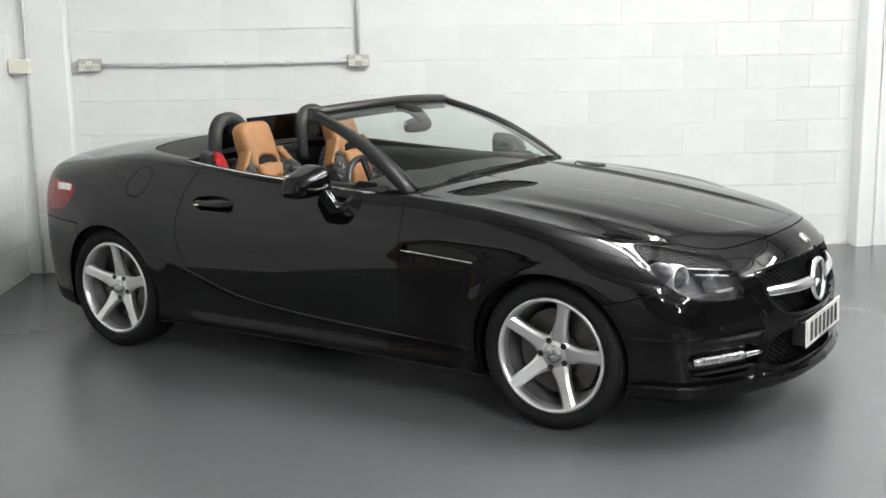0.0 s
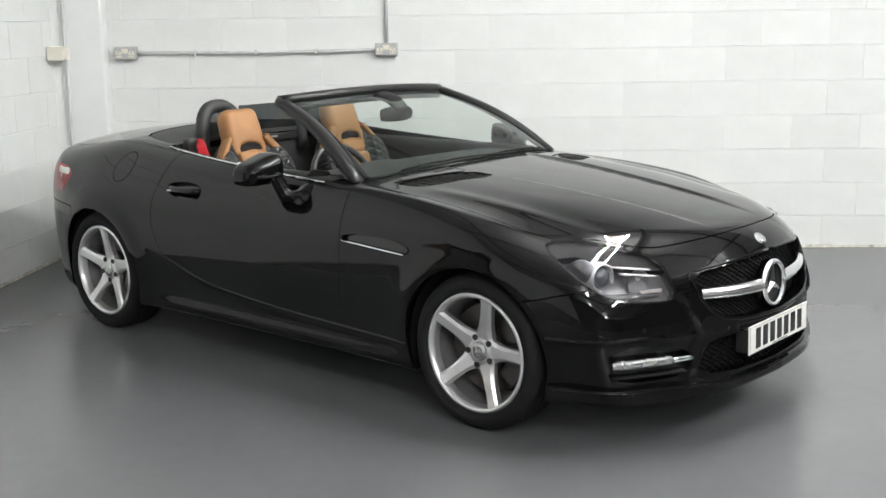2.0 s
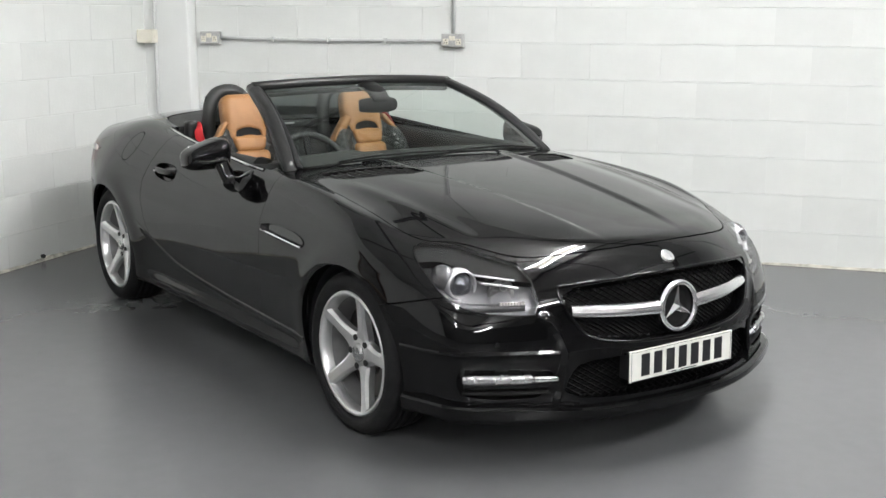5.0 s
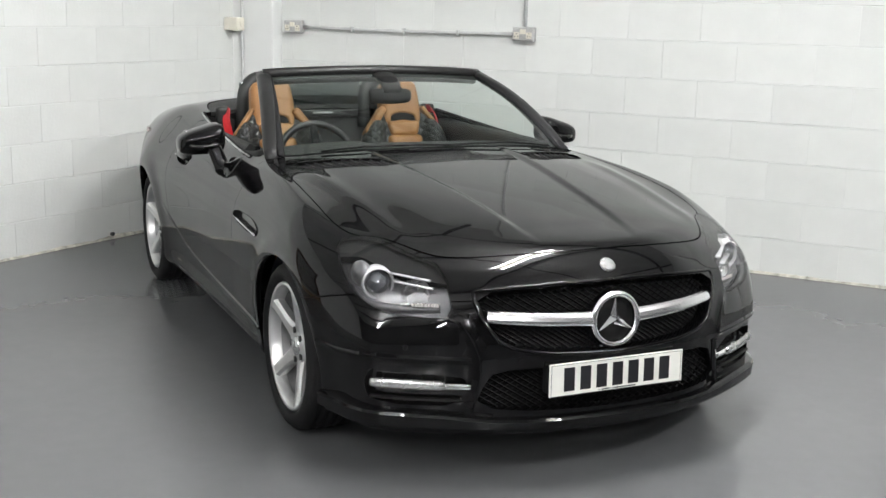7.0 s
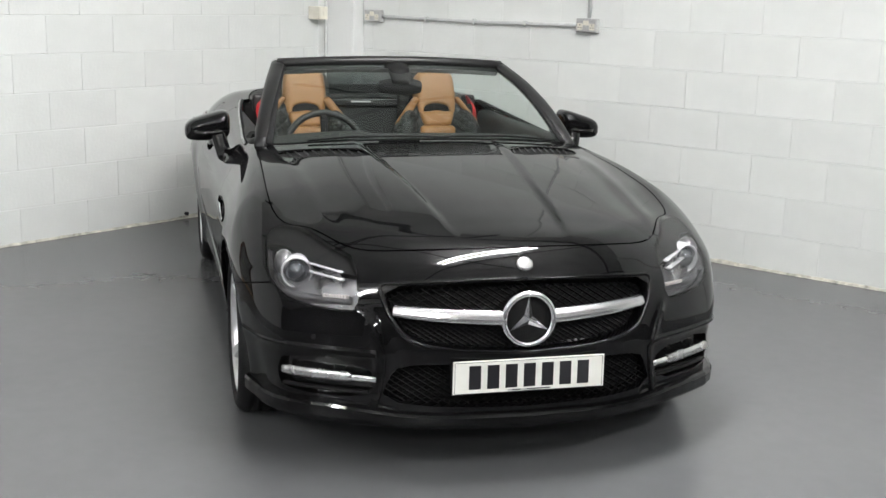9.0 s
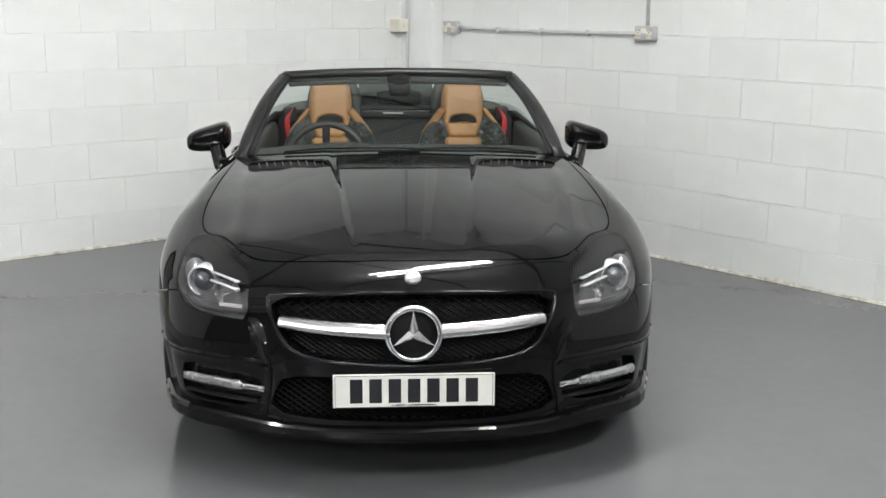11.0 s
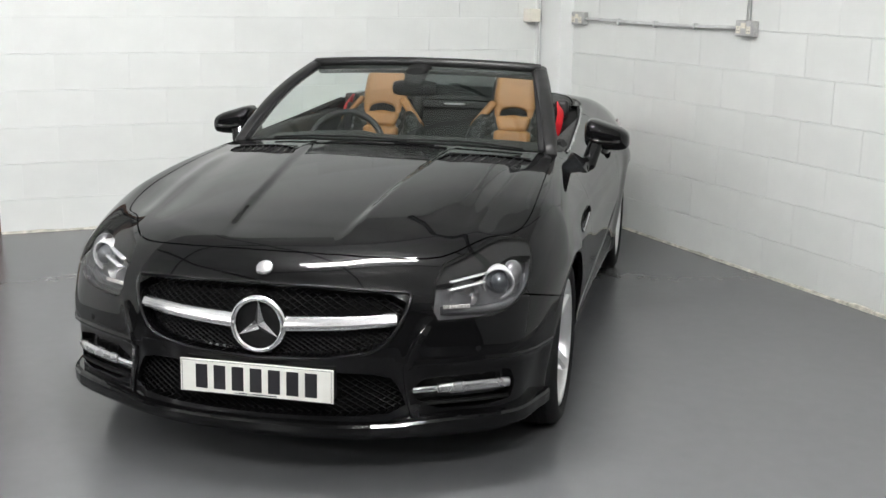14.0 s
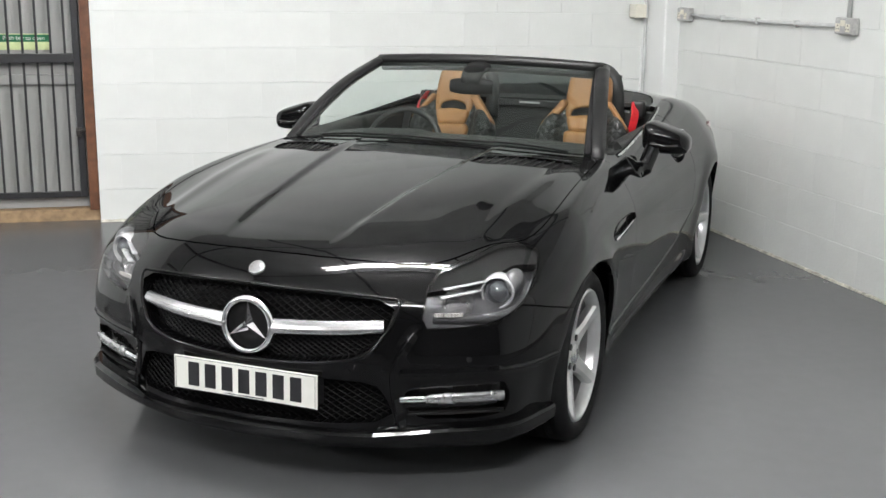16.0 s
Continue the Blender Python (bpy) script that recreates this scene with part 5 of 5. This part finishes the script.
def pipe(pts, r, material):
    return solid(sweep(bmesh.new(), pts, lambda t: oval(r, r, 12), up=(0.31, 0.2, 0.93) if abs(pts[0][2] - pts[-1][2]) < 0.5 else (1, 0, 0)))


c = fitting(link_mesh("conduit", pipe([(-1.89 + 1.58 * k / 10, WV - 0.016, 1.352 - 0.008 * math.sin(math.pi * k / 10)) for k in range(11)], 0.0115, CONDUIT), CONDUIT, None, "", True), "painted round conduit running between two sockets", "conduit", "conduits")
for u in (-1.5, -1.1, -0.7):
    part("saddle_clip", boxed(u - 0.01, u + 0.01, WV - 0.030, WV, 1.326, 1.364, bevel=0.003), CONDUIT, c)
c = fitting(link_mesh("conduit", pipe([(-0.232, WV - 0.016, 1.395 + (TOP - 0.05 - 1.395) * k / 6) for k in range(7)], 0.0115, CONDUIT), CONDUIT, None, "", True), "grey round conduit rising from the socket", "conduit", "conduits")
for z in (1.8, 2.5):
    part("saddle_clip", boxed(-0.252, -0.212, WV - 0.030, WV, z - 0.01, z + 0.01, bevel=0.003), CONDUIT, c)
c = west_fitting(link_mesh("conduit", pipe([(WU + 0.09, 1.90, 0.0 + (TOP - 0.02) * k / 8) for k in range(9)], 0.011, WALLPAINT), CONDUIT, None, "", True), "thin white conduit beside the pier", "conduit", "conduits")
b3 = west_fitting(link_mesh("switch_box", boxed(WU, WU + 0.115, 1.815, 1.895, 1.315, 1.405, bevel=0.004), CREAM), "small cream switch box on the block wall", "switch")
part("switch_plate", boxed(WU + 0.1155, WU + 0.120, 1.82, 1.89, 1.320, 1.400, bevel=0.002), CREAM, b3)
part("rocker", boxed(WU + 0.1202, WU + 0.124, 1.846, 1.864, 1.345, 1.375, bevel=0.002), CREAM, b3)
b = bmesh.new()
lathe(b, [(0.0005, 0.0), (0.012, -0.001), (0.013, -0.02), (0.0005, -0.02)], 12, Matrix.Translation((WU, 0.71, 0.045)) @ Matrix.Rotation(radians(-90), 4, "Z") @ Matrix.Rotation(radians(180), 4, "Z"))
west_fitting(link_mesh("wall_plug", solid(b), INK), "small dark plug low on the white wall", "plug")


def dirt_line(name, a0, a1, place, m):
    """A ragged line of bare mortar and dirt where the floor paint meets the wall."""
    b = bmesh.new()
    n = int((a1 - a0) / 0.03)
    r = random.Random(11)
    rows = []
    for k in range(n + 1):
        a = a0 + (a1 - a0) * k / n
        h = FLOOR + 0.006 + 0.016 * noise.noise(Vector((a * 2.1, 3.7, 0))) ** 2 * 3 + r.uniform(0, 0.005)
        d = 0.004 + r.uniform(0, 0.004)
        rows.append([b.verts.new(place(a, d + 0.004, FLOOR - 0.002)), b.verts.new(place(a, d, h)), b.verts.new(place(a, -0.002, h + 0.003))])
    for p, q in zip(rows, rows[1:]):
        for i in (0, 1):
            b.faces.new((p[i], p[i + 1], q[i + 1], q[i]))
    ob = link_mesh(name, b, DIRT)
    ob.matrix_world = m
    return tagged(ob, "ragged dirty paint edge along the foot of the wall", "trim", kind="structure")


DIRT = mat("dirty_mortar", (0.55, 0.53, 0.46), 0.8, vary=0.45, scale=25, bump=0.4, bscale=120)
dirt_line("trim_north", -2.08, 3.18, lambda a, d, z: Vector((a, WV - d, z)), NORTH)
dirt_line("trim_west", DOOR_V1, 1.94, lambda a, d, z: Vector((WU + d, a, z)), WEST)

# ---------------------------------------------------------------- gated doorway in the west wall
bm = boxed(WU - 0.16, WU - 0.012, DOOR_V1 - 0.062, DOOR_V1 - 0.002, 0.09, DOOR_TOP, bevel=0.004)
box(bm, WU - 0.16, WU - 0.012, DOOR_V0 + 0.002, DOOR_V0 + 0.062, 0.09, DOOR_TOP, bevel=0.004)
box(bm, WU - 0.16, WU - 0.012, DOOR_V0 + 0.064, DOOR_V1 - 0.064, DOOR_TOP - 0.07, DOOR_TOP - 0.002, bevel=0.004)
fr = west_fitting(link_mesh("door_1", bm, WOOD), "brown timber door frame with a worn sill", "door")
fr["kind"] = "structure"
part("sill", boxed(WU - 0.2, WU - 0.075, DOOR_V0 + 0.002, DOOR_V1 - 0.002, 0.0, 0.086, bevel=0.006), SILLW, fr, "worn pale timber sill")
leafs = part("door_leaf", boxed(WU - 0.20, WU - 0.165, DOOR_V0 + 0.064, DOOR_V1 - 0.064, 0.09, DOOR_TOP - 0.075), GREYDOOR, fr, "grey painted door leaf behind the gate")
part("push_bar", boxed(WU - 0.162, WU - 0.125, DOOR_V0 + 0.10, DOOR_V1 - 0.10, 0.88, 0.945, bevel=0.008), GREYDOOR, leafs, "grey push bar across the leaf")
part("drip_board", boxed(WU - 0.163, WU - 0.145, DOOR_V0 + 0.068, DOOR_V1 - 0.068, 0.09, 0.165, bevel=0.004), GREYDOOR, leafs)
GU = WU - 0.10
gate = west_fitting(link_mesh("steel_gate", boxed(GU - 0.02, GU + 0.02, DOOR_V1 - 0.118, DOOR_V1 - 0.074, 0.165, DOOR_TOP - 0.09, bevel=0.003), IRON), "black steel security gate of upright bars, closed", "gate")
part("gate_stile", boxed(GU - 0.02, GU + 0.02, DOOR_V0 + 0.074, DOOR_V0 + 0.118, 0.165, DOOR_TOP - 0.09, bevel=0.003), IRON, gate)
for z0, z1 in ((0.165, 0.20), (1.02, 1.075), (DOOR_TOP - 0.135, DOOR_TOP - 0.092)):
    part("gate_rail", boxed(GU - 0.018, GU + 0.018, DOOR_V0 + 0.12, DOOR_V1 - 0.12, z0, z1, bevel=0.003), IRON, gate)
for k in range(10):
    v = -1.90 - 0.0835 * k
    if v > DOOR_V0 + 0.14:
        part("gate_bar", boxed(GU - 0.007, GU + 0.007, v - 0.007, v + 0.007, 0.202, 1.018), IRON, gate)
        part("gate_bar", boxed(GU - 0.007, GU + 0.007, v - 0.007, v + 0.007, 1.077, DOOR_TOP - 0.137), IRON, gate)
part("slide_bolt", boxed(GU + 0.021, GU + 0.045, DOOR_V1 - 0.125, DOOR_V1 - 0.02, 0.585, 0.61, bevel=0.005), DISC, gate, "worn steel slide bolt")
part("padlock", boxed(GU + 0.046, GU + 0.066, DOOR_V1 - 0.122, DOOR_V1 - 0.092, 0.56, 0.60, bevel=0.005), DISC, gate, "small padlock")
SU = WU - 0.1635
sign = west_fitting(link_mesh("push_bar_sign", boxed(SU, SU + 0.003, -2.36, -1.985, 1.095, 1.195), SIGNY), "green and pale yellow sign on the grey door", "sign")
part("sign_band", boxed(SU + 0.0032, SU + 0.0042, -2.30, -1.992, 1.145, 1.19), SIGNG, sign, "green band with white words")
part("sign_symbol", boxed(SU + 0.0032, SU + 0.0042, -2.352, -2.31, 1.145, 1.19), SIGNG, sign, "green square with an arrow")
txt = bpy.data.curves.new("sign_words", "FONT")
txt.body = "Push bar to open"
txt.size, txt.align_x, txt.align_y, txt.extrude = 0.036, "CENTER", "CENTER", 0.0003
tob = new("sign_words", txt)
tob.data.materials.append(PLATEW)
tob.parent = sign
tob.matrix_local = Matrix.Translation((SU + 0.0048, -2.146, 1.1675)) @ Matrix(((0, 0, 1, 0), (1, 0, 0, 0), (0, 1, 0, 0), (0, 0, 0, 1)))
tob["label"] = "white words on the green band"
b = bmesh.new()
for tri in (((-2.345, 1.150), (-2.317, 1.172), (-2.323, 1.180)), ((-2.330, 1.187), (-2.314, 1.187), (-2.314, 1.168))):
    b.faces.new([b.verts.new((SU + 0.0046, v, z)) for v, z in tri])
part("sign_arrow", b, PLATEW, sign, "white arrow")


# ---------------------------------------------------------------- blocks of the walls
COURSE, BED, PERP, PROUD = 0.2235, 0.0046, 0.0018, 0.0050


def block_mesh(w, h, d):
    b = bmesh.new()
    box(b, -w / 2, w / 2, 0, d, -h / 2, h / 2)
    bmesh.ops.bevel(b, geom=[e for e in b.edges if all(v.co.y < 0.001 for v in e.verts) and abs(e.verts[0].co.z - e.verts[1].co.z) < 0.001], offset=0.0018, segments=1, affect="EDGES")
    me = bpy.data.meshes.new("block")
    b.to_mesh(me)
    b.free()
    me.materials.append(BLOCKM)
    return me


BLOCKM = mat("block_paint", (0.72, 0.735, 0.71), 0.5, vary=0.035, scale=5, bump=0.14, bscale=55, rvary=0.1)
nt = BLOCKM.node_tree
oi = nt.nodes.new("ShaderNodeObjectInfo")
hs = nt.nodes.new("ShaderNodeHueSaturation")
mr = nt.nodes.new("ShaderNodeMapRange")
mr.inputs[3].default_value, mr.inputs[4].default_value = 0.965, 1.02
link = [l for l in nt.links if l.to_socket.name == "Base Color"][0]
src = link.from_socket
nt.links.new(oi.outputs["Random"], mr.inputs[0])
nt.links.new(mr.outputs[0], hs.inputs["Value"])
nt.links.new(src, hs.inputs["Color"])
nt.links.new(hs.outputs[0], nt.nodes["Principled BSDF"].inputs["Base Color"])
MESHES = {}
rng = random.Random(5)


def lay(wall, a0, a1, length, phase, place, rows):
    """Lays courses of blocks from a0 to a1, joints at phase, every second course shifted by half a block."""
    for k in range(rows):
        z0 = k * COURSE + (0.012 if k == 0 else 0)
        z1 = (k + 1) * COURSE
        off = phase + (length / 2 if k % 2 else 0)
        n = math.floor((a0 - off) / length)
        while off + n * length < a1 - 0.02:
            lo, hi = max(a0, off + n * length), min(a1, off + (n + 1) * length)
            n += 1
            if hi - lo < 0.03:
                continue
            key = (round(hi - lo, 3), round(z1 - z0, 3))
            if key not in MESHES:
                MESHES[key] = block_mesh(key[0] - PERP, key[1] - BED, PROUD - 0.0004)
            ob = new("block", MESHES[key])
            ob.parent = wall
            ob.matrix_local = place((lo + hi) / 2, (z0 + z1) / 2, rng.uniform(-0.0004, 0.0004))


lay(wall_n, -2.088, 3.188, 0.4405, -0.45, lambda a, z, e: Matrix.Translation((a, WV + 0.0065 + e, z)), 10)
lay(wall_w, DOOR_V1 + 0.004, 1.985, 0.449, -0.02, lambda a, z, e: Matrix.Translation((WU - 0.0065 - e, a, z)) @ Matrix.Rotation(radians(90), 4, "Z"), 10)
